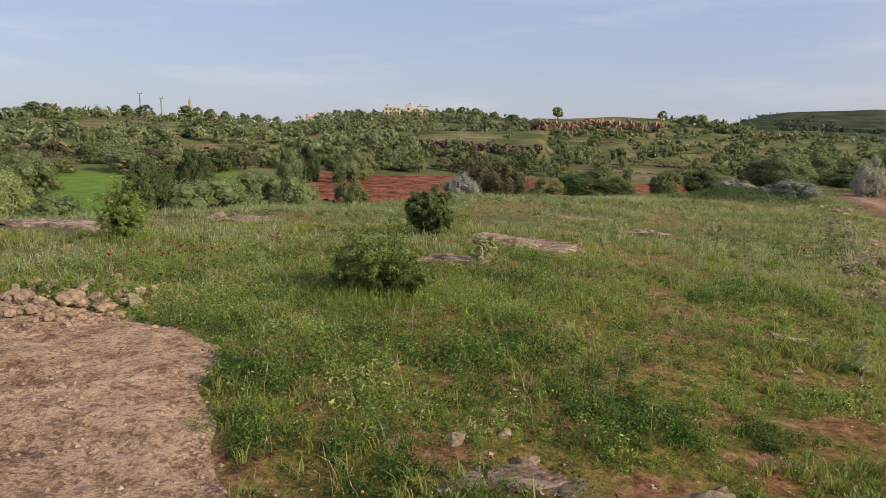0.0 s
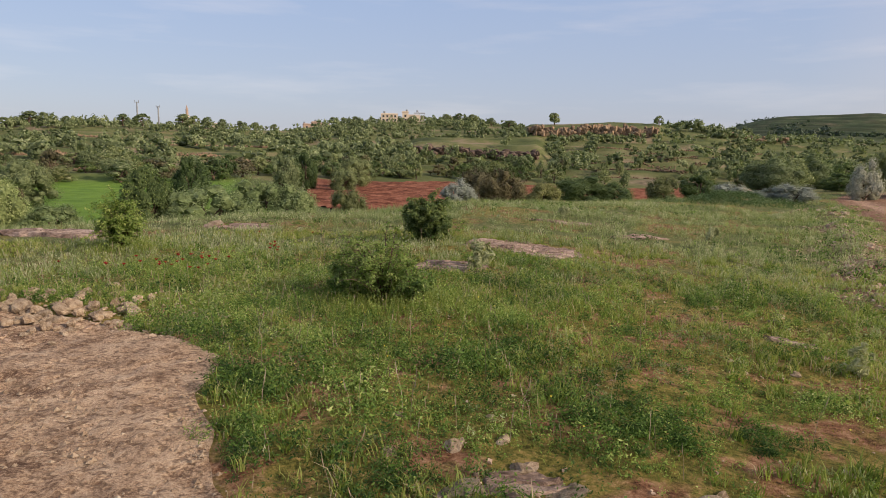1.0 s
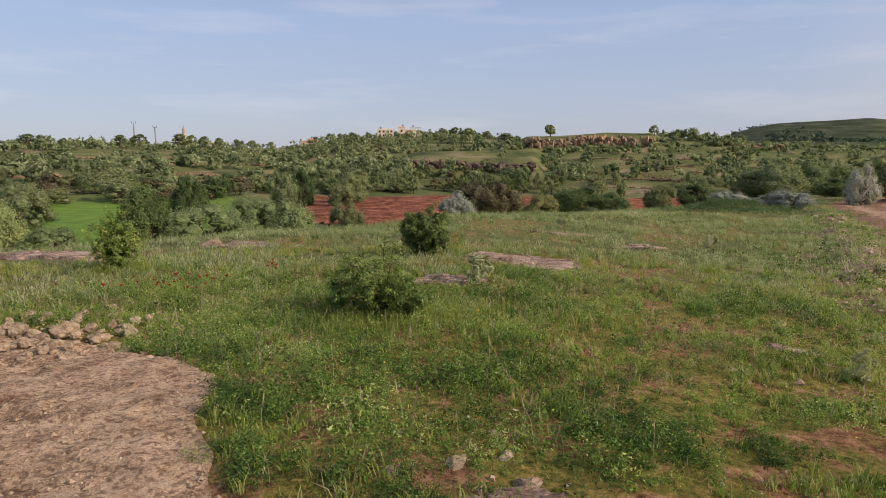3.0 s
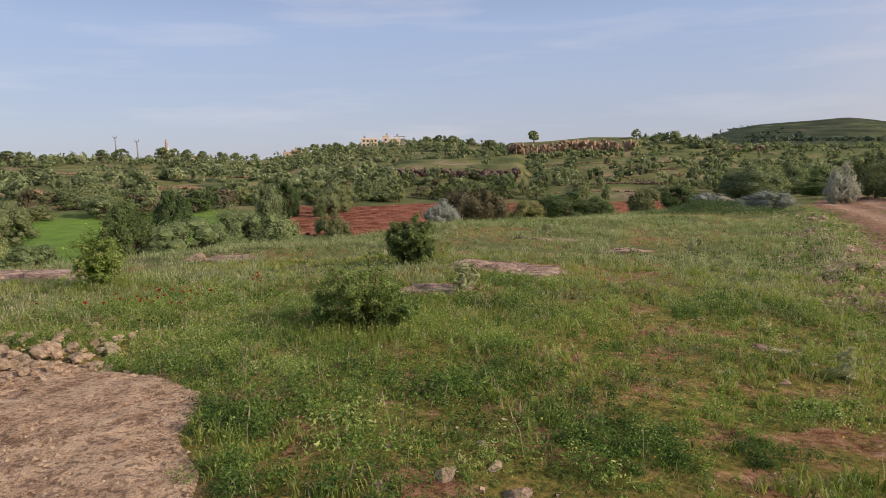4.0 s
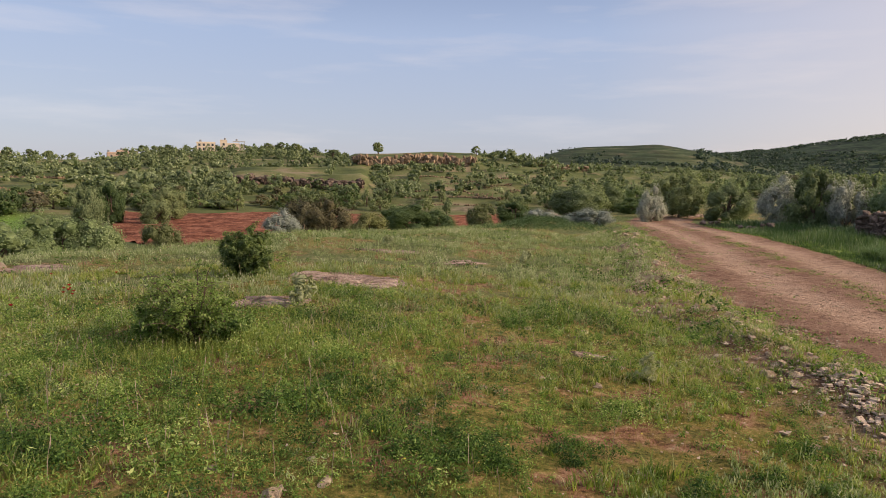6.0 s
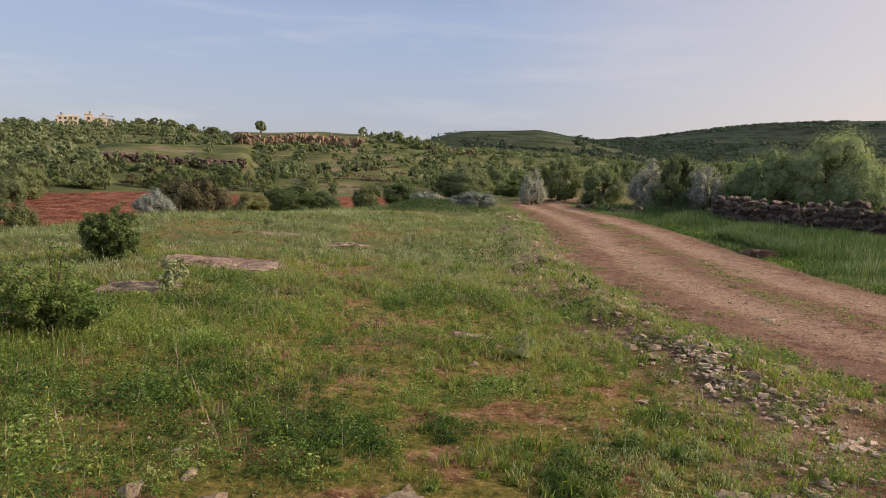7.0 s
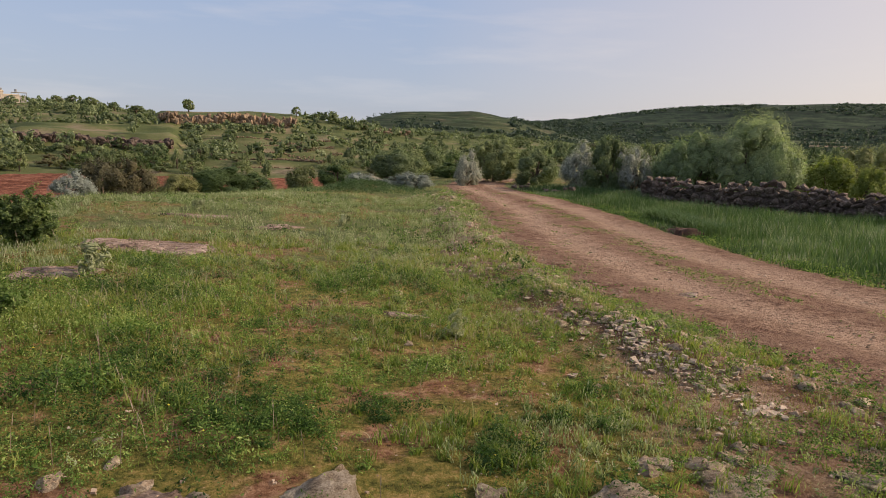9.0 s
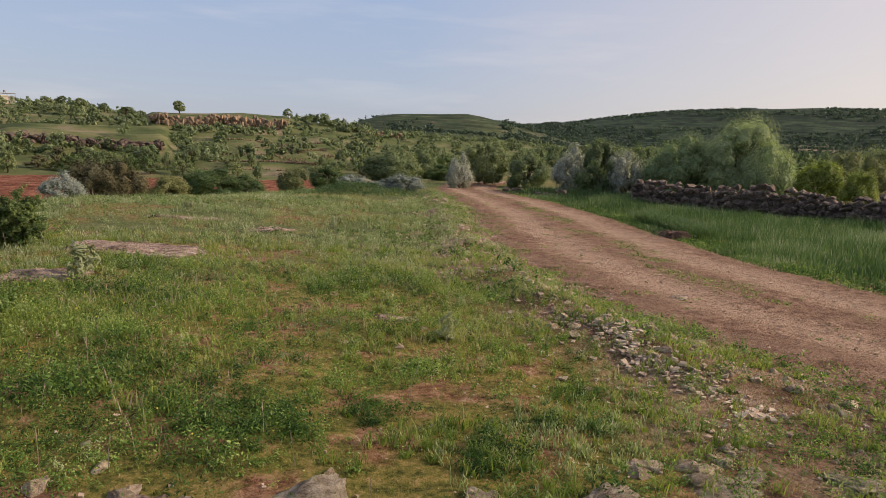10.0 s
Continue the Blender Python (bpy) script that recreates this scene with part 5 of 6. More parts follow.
def slab(x, y, sx, sy, turn, seed, label, tall=0.03):
    """A flat bedrock slab with a cracked, uneven top."""
    rng = np.random.default_rng(seed)
    n = 90
    u, v = np.meshgrid(np.linspace(-1, 1, n), np.linspace(-1, 1, n), indexing="ij")
    rad = np.hypot(u, v) * (1 + 0.7 * (fbm(u * 3 + seed, v * 3, 1.2, seed, 4) - 0.5))
    inside = smooth(1.02, 0.88, rad)
    layer = 3.5 * fbm(u * sx * 1.2 + seed, v * sy * 2.2, 0.55, seed + 3, 3)
    layer = np.floor(layer) + smooth(0.8, 1.0, layer - np.floor(layer))
    z = inside * (tall * 0.45 + 0.022 * layer + 0.03 * (fbm(u * sx + seed, v * sy * 3, 0.16, seed + 7, 4) - 0.5)) - 0.02
    crack = np.abs(fbm(u * sx * 1.5, v * sy * 3.5 + seed, 0.7, seed + 5, 3) - 0.5)
    z = z - 0.04 * smooth(0.028, 0.0, crack) * inside
    c, s = math.cos(radians(turn)), math.sin(radians(turn))
    X, Y = u * sx * c - v * sy * s, u * sx * s + v * sy * c
    g = ground_at(x, y)
    Z = z + height(x + X, y + Y) - g
    i, j = np.meshgrid(np.arange(n - 1), np.arange(n - 1), indexing="ij")
    f = np.stack([i * n + j, (i + 1) * n + j, (i + 1) * n + j + 1, i * n + j + 1], -1).reshape(-1, 4)
    ob = new("rock_slab", mesh_of("rock_slab", np.stack([X.ravel(), Y.ravel(), Z.ravel()], 1), f, SLAB_STONE, False))
    ob.location = (x, y, g)
    return tagged(ob, label, "rock", "bedrock slabs")


def build_stones():
    rng = np.random.default_rng(9)
    # single stones that stand out
    for x, y, s in ((0.37, 3.48, 0.14), (1.08, 6.84, 0.13), (-3.78, 7.5, 0.2), (-2.06, 4.09, 0.085), (-0.23, 3.77, 0.10), (-2.91, 4.33, 0.17), (3.14, 7.32, 0.16), (3.23, 6.01, 0.12), (1.8, 5.05, 0.12),
                    (-2.03, 6.2, 0.12), (3.61, 6.9, 0.2), (3.42, 5.66, 0.12), (2.87, 5.09, 0.14), (0.44, 3.16, 0.16), (-0.26, 3.29, 0.13), (-2.79, 5.77, 0.24), (-4.77, 13.84, 0.5), (5.35, 19.79, 0.3),
                    (5.0, 2.56, 0.16), (4.75, 2.59, 0.13), (5.46, 5.74, 0.15), (0.08, 3.42, 0.2), (1.39, 2.98, 0.1), (3.78, 7.12, 0.18), (7.09, 9.82, 0.22), (6.84, 9.28, 0.2), (6.87, 3.59, 0.09), (0.47, 3.18, 0.14), (6.27, 6.89, 0.12), (5.92, 6.42, 0.1), (4.32, 2.7, 0.1), (8.27, 15.2, 0.35), (6.79, 11.4, 0.25), (2.2, 3.3, 0.12)):
        stone(x, y, s * 0.85, sink=0.2, flat=0.68, rng=rng)
    # large half-buried stones near the feet
    for x, y, s, f in ((1.14, 2.70, 0.48, 0.34), (2.54, 2.14, 0.36, 0.45), (3.22, 2.16, 0.52, 0.2), (1.95, 2.42, 0.22, 0.5), (0.10, 2.9, 0.24, 0.4), (0.62, 2.9, 0.26, 0.3), (4.05, 1.74, 0.5, 0.28), (3.55, 2.0, 0.3, 0.24)):
        stone(x, y, s, "half-buried pale limestone with grey lichen", "half-buried stones", 0.1, f, rng, BIG_ROCKS)
    # the heap beside the track
    for k in range(104):
        q = rng.uniform(0, 1)
        x, y = -2.95 - 2.2 * q + rng.normal(0, 0.14), 5.8 + 0.8 * q + rng.normal(0, 0.42)
        s = 0.07 + 0.13 * rng.random() ** 1.5
        ob = stone(x, y, s, "pale broken limestone in a heap by the track", "stone heap", 0.06, 0.9, rng)
        ob.location.z += 0.05 * rng.random() * math.exp(-((x + 3.9) / 1.2) ** 2)
    # stony strip between field and road
    for k in range(120):
        y = 2.4 + 24 * rng.uniform(0, 1) ** 1.4
        x = float(np.interp(y, BERM[:, 1], BERM[:, 0])) + rng.normal(0, 0.35 + 0.01 * y)
        if road_offset(np.array([x]), np.array([y]))[0] > -2.3:
            continue
        stone(x, y, rng.uniform(0.06, 0.14) * (1 + 0.05 * y), "small limestone in the stony strip by the road", "roadside stones", 0.15, 0.8, rng)
    for k in range(16):
        a, r = radians(rng.uniform(-8, 50)), rng.uniform(3.0, 16)
        x, y = r * math.sin(a), r * math.cos(a)
        stone(x, y, rng.uniform(0.04, 0.1), "small pale stone half hidden in grass", "field stones", 0.2, 0.7, rng)
    slab(0.12, 8.75, 0.55, 0.42, 0, 3, "flat pinkish bedrock slab bared in the grass")
    slab(1.35, 10.7, 1.0, 0.95, 8, 4, "broad flat pinkish bedrock slab bared in the grass", 0.035)
    slab(-7.5, 12.3, 1.9, 0.6, -25, 5, "flat pale bedrock shelf at the field's rim", 0.14)
    slab(-4.2, 13.7, 0.9, 0.4, 0, 6, "flat pale bedrock shelf at the field's rim")
    slab(4.3, 14.2, 0.7, 0.3, 20, 7, "flat pinkish bedrock slab bared in the grass")
    slab(2.9, 16.0, 0.9, 0.3, 0, 8, "flat pinkish bedrock slab bared in the grass")
    slab(3.35, 6.05, 0.28, 0.13, 10, 9, "flat pinkish bedrock slab bared in the grass", 0.03)
    slab(0.4, 3.0, 0.24, 0.14, 10, 10, "cracked bedrock slab bared beside the stones", 0.03)
    slab(7.8, 6.05, 0.22, 0.12, 20, 14, "worn pale rock showing through the road", 0.05)
    # broken bedrock showing in a line beside the road, and by the feet
    for k in range(46):
        if k < 30:
            q = rng.uniform(0, 1)
            x, y = 5.0 + 0.65 * q + rng.normal(0, 0.1), 4.95 - 0.95 * q + rng.normal(0, 0.08)
        else:
            x, y = 3.4 + rng.normal(0, 0.28), 2.32 + rng.normal(0, 0.1)
        stone(x, y, rng.uniform(0.06, 0.17), "broken bedrock piece in the stony strip", "roadside stones", 0.12, 0.7, rng)
    # small rubble, too much to count
    rx, ry = rng.uniform(3.2, 12, 90000), rng.uniform(0.8, 20, 90000)
    chance = 0.5 * verge_mask(rx, ry) * smooth(-2.0, -2.5, road_offset(rx, ry)) * smooth(0.46, 0.6, fbm(rx, ry, 0.6, 88, 3)) + 0.03 * verge_mask(rx, ry) + 0.55 * np.exp(-((polyline_distance(rx, ry, BERM)[0] / 0.4) ** 2)) * smooth(0.42, 0.56, fbm(rx, ry, 0.8, 86, 3))
    hx, hy = rng.uniform(-5.5, -2.2, 900), rng.uniform(5.0, 7.2, 900)
    rx, ry = thin(rng, rx, ry, 0.5 * chance)
    q = rng.random(720)
    lx, ly = 5.08 - 0.6 * q + 0.08 * np.sin(9 * q) + rng.normal(0, 0.10, 720), 5.3 - 2.7 * q + rng.normal(0, 0.08, 720)
    rx, ry = np.concatenate([rx, lx]), np.concatenate([ry, ly])
    fx, fy = scatter(rng, 9000, 1.4, 9)
    fx, fy = thin(rng, fx, fy, (0.12 + 0.5 * smooth(0.5, 0.62, fbm(fx, fy, 0.7, 84, 3))) * (road_offset(fx, fy) < -2.4) * (on_track(fx, fy) < 0))
    x, y = np.concatenate([rx, hx, fx]), np.concatenate([ry, hy, fy])
    s = (0.006 + 0.030 * rng.random(len(x)) ** 2.8) * np.concatenate([np.ones(len(rx) + len(hx)), np.full(len(fx), 0.42)])
    cube = np.array([(i, j, k) for k in (-0.45, 0.45) for i, j in ((-1, -1), (1, -1), (1, 1), (-1, 1))]) * 0.8
    sides = np.array([(0, 3, 2, 1), (4, 5, 6, 7), (0, 1, 5, 4), (1, 2, 6, 5), (2, 3, 7, 6), (3, 0, 4, 7)])
    turn = rng.uniform(0, 6.3, len(x))
    v = cube[None] * rng.uniform(0.55, 1.25, (len(x), 1, 3)) * rng.uniform(0.7, 1.15, (len(x), 8, 1)) + rng.normal(0, 0.12, (len(x), 8, 3))
    c, sn = np.cos(turn)[:, None], np.sin(turn)[:, None]
    v = np.stack([v[..., 0] * c - v[..., 1] * sn, v[..., 0] * sn + v[..., 1] * c, v[..., 2] + rng.normal(0, 0.15, (len(x), 1)) * v[..., 0]], -1) * s[:, None, None]
    v = v + np.stack([x, y, height(x, y) + 0.25 * s + 0.008], 1)[:, None]
    tagged(new("rubble", mesh_of("rubble", v.reshape(-1, 3), (np.arange(len(x))[:, None, None] * 8 + sides).reshape(-1, 4), RUBBLE_STONE)), "small broken limestone rubble on bare earth", "rubble", kind="stuff")
    # gravel on the tracks
    v, f, n = [], [], 0
    pebble = np.array([(1, 0, 0), (0, 1, 0), (-1, 0, 0), (0, -1, 0), (0.1, 0.1, 0.75)])
    pf = np.array([(0, 1, 4), (1, 2, 4), (2, 3, 4), (3, 0, 4)])
    px, py = rng.uniform(-5, 0.5, 14000), rng.uniform(0.5, 6.4, 14000)
    ok = (on_track(px, py) > 0.05) & (np.hypot(px, py) > 1)
    qx, qy = rng.uniform(4, 15, 45000), rng.uniform(0, 18, 45000)
    ro = road_offset(qx, qy)
    ok2 = (ro < 2.6) & (ro > -3.8) & (rng.random(len(qx)) < 0.25 + 0.75 * smooth(0.45, 0.6, fbm(qx, qy, 0.9, 89, 3)))
    x, y = np.concatenate([px[ok], qx[ok2]]), np.concatenate([py[ok], qy[ok2]])
    s = 0.003 + 0.022 * rng.random(len(x)) ** 7 + 0.005 * rng.random(len(x))
    turn = rng.uniform(0, 6.3, len(x))
    c, sn = np.cos(turn)[:, None], np.sin(turn)[:, None]
    vx = pebble[:, 0] * c - pebble[:, 1] * sn
    vy = pebble[:, 0] * sn + pebble[:, 1] * c
    g = height(x, y) + 0.014
    verts = np.stack([x[:, None] + vx * s[:, None], y[:, None] + vy * s[:, None], g[:, None] + pebble[:, 2] * s[:, None] + 0 * vx], -1).reshape(-1, 3)
    faces = (np.arange(len(x))[:, None, None] * 5 + pf).reshape(-1, 3)
    tagged(new("gravel", mesh_of("gravel", verts, faces, LIMESTONE)), "loose pale gravel on track and road", "gravel", kind="stuff")


build_stones()


# ---- grass and weeds ----
def bare(x, y):
    """How bare the ground is: tracks, road and slabs carry no grass."""
    ro = road_offset(x, y)
    b = np.maximum(smooth(-0.12, 0.05, on_track(x, y)) * (y < 7.0), smooth(-2.65, -2.25, ro) * smooth(2.6, 2.3, ro))
    for sx, sy, a, c in ((0.12, 8.75, 0.5, 0.38), (1.35, 10.7, 0.92, 0.85), (-7.4, 11.6, 1.9, 1.1), (-4.2, 13.7, 0.8, 0.35), (4.3, 14.2, 0.6, 0.25), (2.9, 16, 0.8, 0.25), (3.35, 6.05, 0.3, 0.13), (0.4, 3.0, 0.2, 0.1)):
        b = np.maximum(b, smooth(1.1, 0.85, np.hypot((x - sx) / a, (y - sy) / c)))
    for sx, sy, a, c in ((-0.78, 3.55, 0.22, 0.28), (-0.74, 2.98, 0.34, 0.26), (0.3, 3.15, 0.5, 0.26), (0.95, 2.9, 0.5, 0.22), (-0.1, 4.3, 0.3, 0.12), (1.6, 2.7, 0.5, 0.3), (2.9, 4.9, 0.5, 0.35), (2.5, 3.9, 0.6, 0.2), (3.3, 4.0, 0.6, 0.25), (2.4, 6.6, 0.5, 0.15)):
        b = np.maximum(b, 0.85 * smooth(1.15, 0.6, np.hypot((x - sx) / a, (y - sy) / c) + 0.6 * (fbm(x, y, 0.25, 90, 2) - 0.5)))
    heap = smooth(0.5, 0.2, np.abs(y - 5.75 - 0.34 * (-2.95 - x))) * (x < -2.9) * (x > -5.5)
    return np.maximum(b, heap)


def blade_mesh(name, rng, x, y, h, w, lean, tone, material, label, head=0.0, bends=True, category="grass"):
    """Grass blades as narrow bent triangles; head: how much of the blade is a seed head."""
    n = len(x)
    z = height(x, y) - 0.01
    a = rng.uniform(0, 2 * math.pi, n)
    dx, dy = np.cos(a), np.sin(a)
    b = a + math.pi / 2 + rng.normal(0, 0.6, n)
    lx, ly = np.cos(b) * lean * h, np.sin(b) * lean * h
    P = lambda t, o, q=1.0: np.stack([x + dx * o + lx * q, y + dy * o + ly * q, z + h * t], 1)  # noqa: E731
    hw = w / 2
    if bends:
        v = np.stack([P(0, -hw, 0), P(0, hw, 0), P(0.55, hw * 0.8, 0.3), P(0.55, -hw * 0.8, 0.3), P(1 - 0.25 * np.minimum(lean, 1), 0 * hw, 1.0)], 1)
        tri = np.array([(0, 1, 2), (0, 2, 3), (3, 2, 4)])
    else:
        v = np.stack([P(0, -hw, 0), P(0, hw, 0), P(1.0, 0 * hw, 1.0)], 1)
        tri = np.array([(0, 1, 2)])
    k = v.shape[1]
    f = (np.arange(n)[:, None, None] * k + tri).reshape(-1, 3)
    t = np.repeat(np.clip(tone, 0, 1), k).reshape(n, k)
    v = v.reshape(-1, 3)
    if head:
        hw2 = w * 0.55 + 0.001
        top = np.stack([P(1 - head, 0 * hw, 0.75), P(1 - head / 2, hw2, 0.9), P(1 + head * 0.2, 0 * hw, 1.1), P(1 - head / 2, -hw2, 0.9)], 1)
        f = np.concatenate([f, (len(v) + np.arange(n)[:, None, None] * 4 + np.array([(0, 1, 2), (0, 2, 3)])).reshape(-1, 3)])
        v = np.concatenate([v, top.reshape(-1, 3)])
        t = np.concatenate([t.ravel(), np.repeat(np.clip(tone + 0.2, 0, 1), 4)])
    return tagged(new(name, mesh_of(name, v, f, material, tone=t.ravel())), label, category, kind="stuff")


def weed_mesh(name, rng, x, y, material, label, per=10, radius=0.06, tall=0.10, size=0.018, asp=0.42, category="weeds"):
    """Low leafy plants: loose heaps of small leaves."""
    n = len(x)
    s = rng.uniform(0.5, 1.3, n) * (0.45 + 1.1 * smooth(0.35, 0.65, fbm(x, y, 0.5, 34, 2)))
    z = height(x, y)
    q = rng.normal(0, 0.5, (n, per, 2)) * (radius * s)[:, None, None]
    hgt = rng.uniform(0.15, 1, (n, per)) * (tall * s)[:, None]
    c = np.stack([x[:, None] + q[..., 0], y[:, None] + q[..., 1], z[:, None] + hgt], -1).reshape(-1, 3)
    out = np.tile((0, 0, 1.0), (len(c), 1))
    v, f = leaves(rng, c, out, np.repeat(size * rng.uniform(0.7, 1.3, n), per) * rng.uniform(0.6, 1.3, n * per), asp, 0.75)
    tone = np.repeat(0.45 + 0.25 * (fbm(x, y, 1.2, 33, 3) - 0.5) + 0.16 * rng.normal(0, 1, n), per) + 0.2 * rng.normal(0, 1, n * per)
    return tagged(new(name, mesh_of(name, v, f, material, tone=np.repeat(np.clip(tone, 0, 0.97), 4))), label, category, kind="stuff")


def clump_mesh(name, rng, x, y, wide, material, label, per=34, leaf=1.0, asp=0.4, tone=0.40, flat=1.0):
    """Bushy plants: leaves set over small uneven domes, pointing up and out; the young ones at the tips are paler, and
    shade is painted into the inner ones.
    """
    n = len(x)
    tall = wide * rng.uniform(0.7, 1.5, n) * flat
    d = rng.normal(0, 1, (n, per, 3))
    d[..., 2] = np.abs(d[..., 2])
    d /= np.linalg.norm(d, axis=-1, keepdims=True)
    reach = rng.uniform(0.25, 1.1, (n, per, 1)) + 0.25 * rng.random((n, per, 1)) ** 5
    c = d * reach * np.stack([wide, wide * rng.uniform(0.7, 1.2, n), tall], 1)[:, None] + np.stack([x, y, height(x, y) + 0.004], 1)[:, None]
    size = np.repeat(leaf * (0.0060 + 0.075 * wide) * rng.uniform(0.75, 1.25, n), per) * rng.uniform(0.6, 1.4, n * per)
    v, f = leaves(rng, c.reshape(-1, 3), d.reshape(-1, 3) + [0, 0, 0.3], size, asp, 0.55)
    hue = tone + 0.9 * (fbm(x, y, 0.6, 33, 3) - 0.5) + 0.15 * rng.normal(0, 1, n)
    # tone grows with reach, painting shaded hearts and bright tips
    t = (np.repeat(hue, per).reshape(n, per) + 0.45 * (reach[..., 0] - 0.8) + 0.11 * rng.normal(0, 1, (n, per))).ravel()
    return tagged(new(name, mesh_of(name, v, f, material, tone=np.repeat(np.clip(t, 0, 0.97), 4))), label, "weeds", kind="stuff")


def sprays(rng, x, y, per, wide):
    """Blades that rise from common roots: their places, how far out each stands, and the root that it belongs to."""
    root = np.repeat(np.arange(len(x)), per)
    a, q = rng.uniform(0, 2 * math.pi, len(root)), rng.random(len(root)) ** 0.6
    return x[root] + wide[root] * q * np.cos(a), y[root] + wide[root] * q * np.sin(a), q, root


def lushness(x, y):
    """Where the dark leafy growth is thick: near the track and round the shrubs."""
    a = smooth(1.5, 0.2, x - 0.10 * y + 1.1 * (fbm(x, y, 1.3, 35, 3) - 0.5)) * smooth(10.5, 7.5, y)
    a = a * (0.3 + 0.7 * smooth(0.36, 0.5, fbm(x, y, 0.6, 36, 3)))
    a = np.maximum(a, smooth(1.0, 0.6, np.hypot(x - 1.15, y - 3.75) / 0.55))
    return np.clip(a + 0.8 * smooth(0.58, 0.70, fbm(x, y, 1.1, 37, 3)), 0, 1)


def build_grass():
    rng = np.random.default_rng(3)
    field = lambda x, y: smooth(5, 1, edge_distance(x, y))  # noqa: E731
    green = lambda x, y: (1 - bare(x, y)) * (road_offset(x, y) < -2.3)  # noqa: E731
    # leafy weeds close by
    x, y = scatter(rng, 30000, 1.3, 10)
    patch = smooth(0.48, 0.60, fbm(x, y, 0.55, 67, 3))
    x, y = thin(rng, x, y, (0.09 + 0.44 * lushness(x, y) + 0.40 * patch) * green(x, y) * (1 - 0.4 * verge_mask(x, y)))
    wide = (0.028 + 0.075 * rng.random(len(x)) ** 1.6) * (0.9 + 0.5 * lushness(x, y)) * (0.5 + 1.0 * fbm(x, y, 0.5, 34, 2))
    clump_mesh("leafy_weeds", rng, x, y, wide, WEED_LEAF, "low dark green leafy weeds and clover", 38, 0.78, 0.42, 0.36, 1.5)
    # large bushy weeds, some leaning over the edge of the track
    bx = np.array([-1.50, -1.36, -1.22, -1.06, -1.02, 0.95, 1.12, 1.30, 1.45, 1.2, 1.02, -0.35, -0.15, 2.95, 3.1, 2.2, 2.35, 1.9, 3.6, 0.05])
    by = np.array([4.50, 4.30, 4.12, 3.55, 3.38, 3.75, 3.62, 3.80, 3.55, 3.95, 3.45, 2.85, 3.0, 3.05, 2.9, 2.75, 2.9, 3.6, 3.5, 4.7])
    k = rng.integers(0, len(bx), 120)
    x, y = np.concatenate([bx, bx[k] + rng.normal(0, 0.13, 120)]), np.concatenate([by, by[k] + rng.normal(0, 0.11, 120)])
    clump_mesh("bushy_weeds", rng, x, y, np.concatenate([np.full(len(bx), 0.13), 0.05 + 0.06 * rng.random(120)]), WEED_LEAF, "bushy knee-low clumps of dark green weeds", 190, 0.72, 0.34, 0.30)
    x, y = scatter(rng, 2600, 1.8, 8.5)
    x, y = thin(rng, x, y, (0.06 + 0.5 * smooth(0.5, 0.62, fbm(x, y, 0.8, 61, 3))) * green(x, y) * (1 - 0.4 * verge_mask(x, y)))
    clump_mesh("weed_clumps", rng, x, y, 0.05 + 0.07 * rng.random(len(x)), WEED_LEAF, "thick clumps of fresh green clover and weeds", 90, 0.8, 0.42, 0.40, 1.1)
    # grey-green herbs in patches
    x, y = scatter(rng, 5200, 2.0, 12)
    x, y = thin(rng, x, y, smooth(0.52, 0.66, fbm(x, y, 1.1, 66, 3)) * green(x, y) * (0.25 + 0.75 * smooth(3, 6, np.hypot(x, y))))
    clump_mesh("grey_herbs", rng, x, y, 0.03 + 0.06 * rng.random(len(x)), LEAF_SAGE, "soft grey-green herbs among the grass", 34, 1.0, 0.3, 0.16, 1.3)
    # dark mats farther out, drawn out along low steps in the ground
    x, y = scatter(rng, 12000, 8.0, 27)
    band = smooth(0.54, 0.66, fbm(0.5 * x + 0.15 * y, 1.3 * y - 0.2 * x, 1.7, 39, 3))
    x, y = thin(rng, x, y, (0.03 + 0.5 * band) * green(x, y) * field(x, y))
    clump_mesh("far_weeds", rng, x, y, 0.06 + 0.13 * rng.random(len(x)) ** 1.5, WEED_LEAF, "patches of green weeds farther out", 30, 1.3, 0.45, 0.30, 0.9)
    # soft pale herbs through the middle of the field
    x, y = scatter(rng, 17000, 5.0, 26)
    x, y = thin(rng, x, y, (0.12 + 0.7 * smooth(0.44, 0.6, fbm(x, y, 1.0, 65, 3))) * smooth(4.5, 8, np.hypot(x, y)) * green(x, y) * field(x, y) * (1 - 0.5 * verge_mask(x, y)))
    clump_mesh("pale_herbs", rng, x, y, 0.035 + 0.085 * rng.random(len(x)) ** 1.4, GRASS_PALE, "soft pale green herbs in low cushions", 20, 1.15, 0.36, 0.34, 1.2)
    # short green grass
    x, y = scatter(rng, 210000, 1.2, 10)
    x, y = thin(rng, x, y, (0.06 + 0.9 * smooth(0.46, 0.62, fbm(x, y, 0.3, 43, 2))) * (0.3 + 0.4 * lushness(x, y)) * green(x, y) * (1 - 0.6 * verge_mask(x, y)))
    n = len(x)
    h = (0.025 + 0.045 * rng.random(n)) * (0.6 + 0.8 * fbm(x, y, 0.6, 44, 2))
    blade_mesh("near_grass", rng, x, y, h, 0.003 + 0.0025 * rng.random(n), 0.25 + 0.6 * rng.random(n), 0.36 + 0.3 * rng.random(n) + 0.15 * rng.normal(0, 1, n), GRASS_GREEN, "short green grass with bare earth between", 0)
    # grass tufts, each a spray of fine blades from one root
    x, y = scatter(rng, 24000, 1.3, 13)
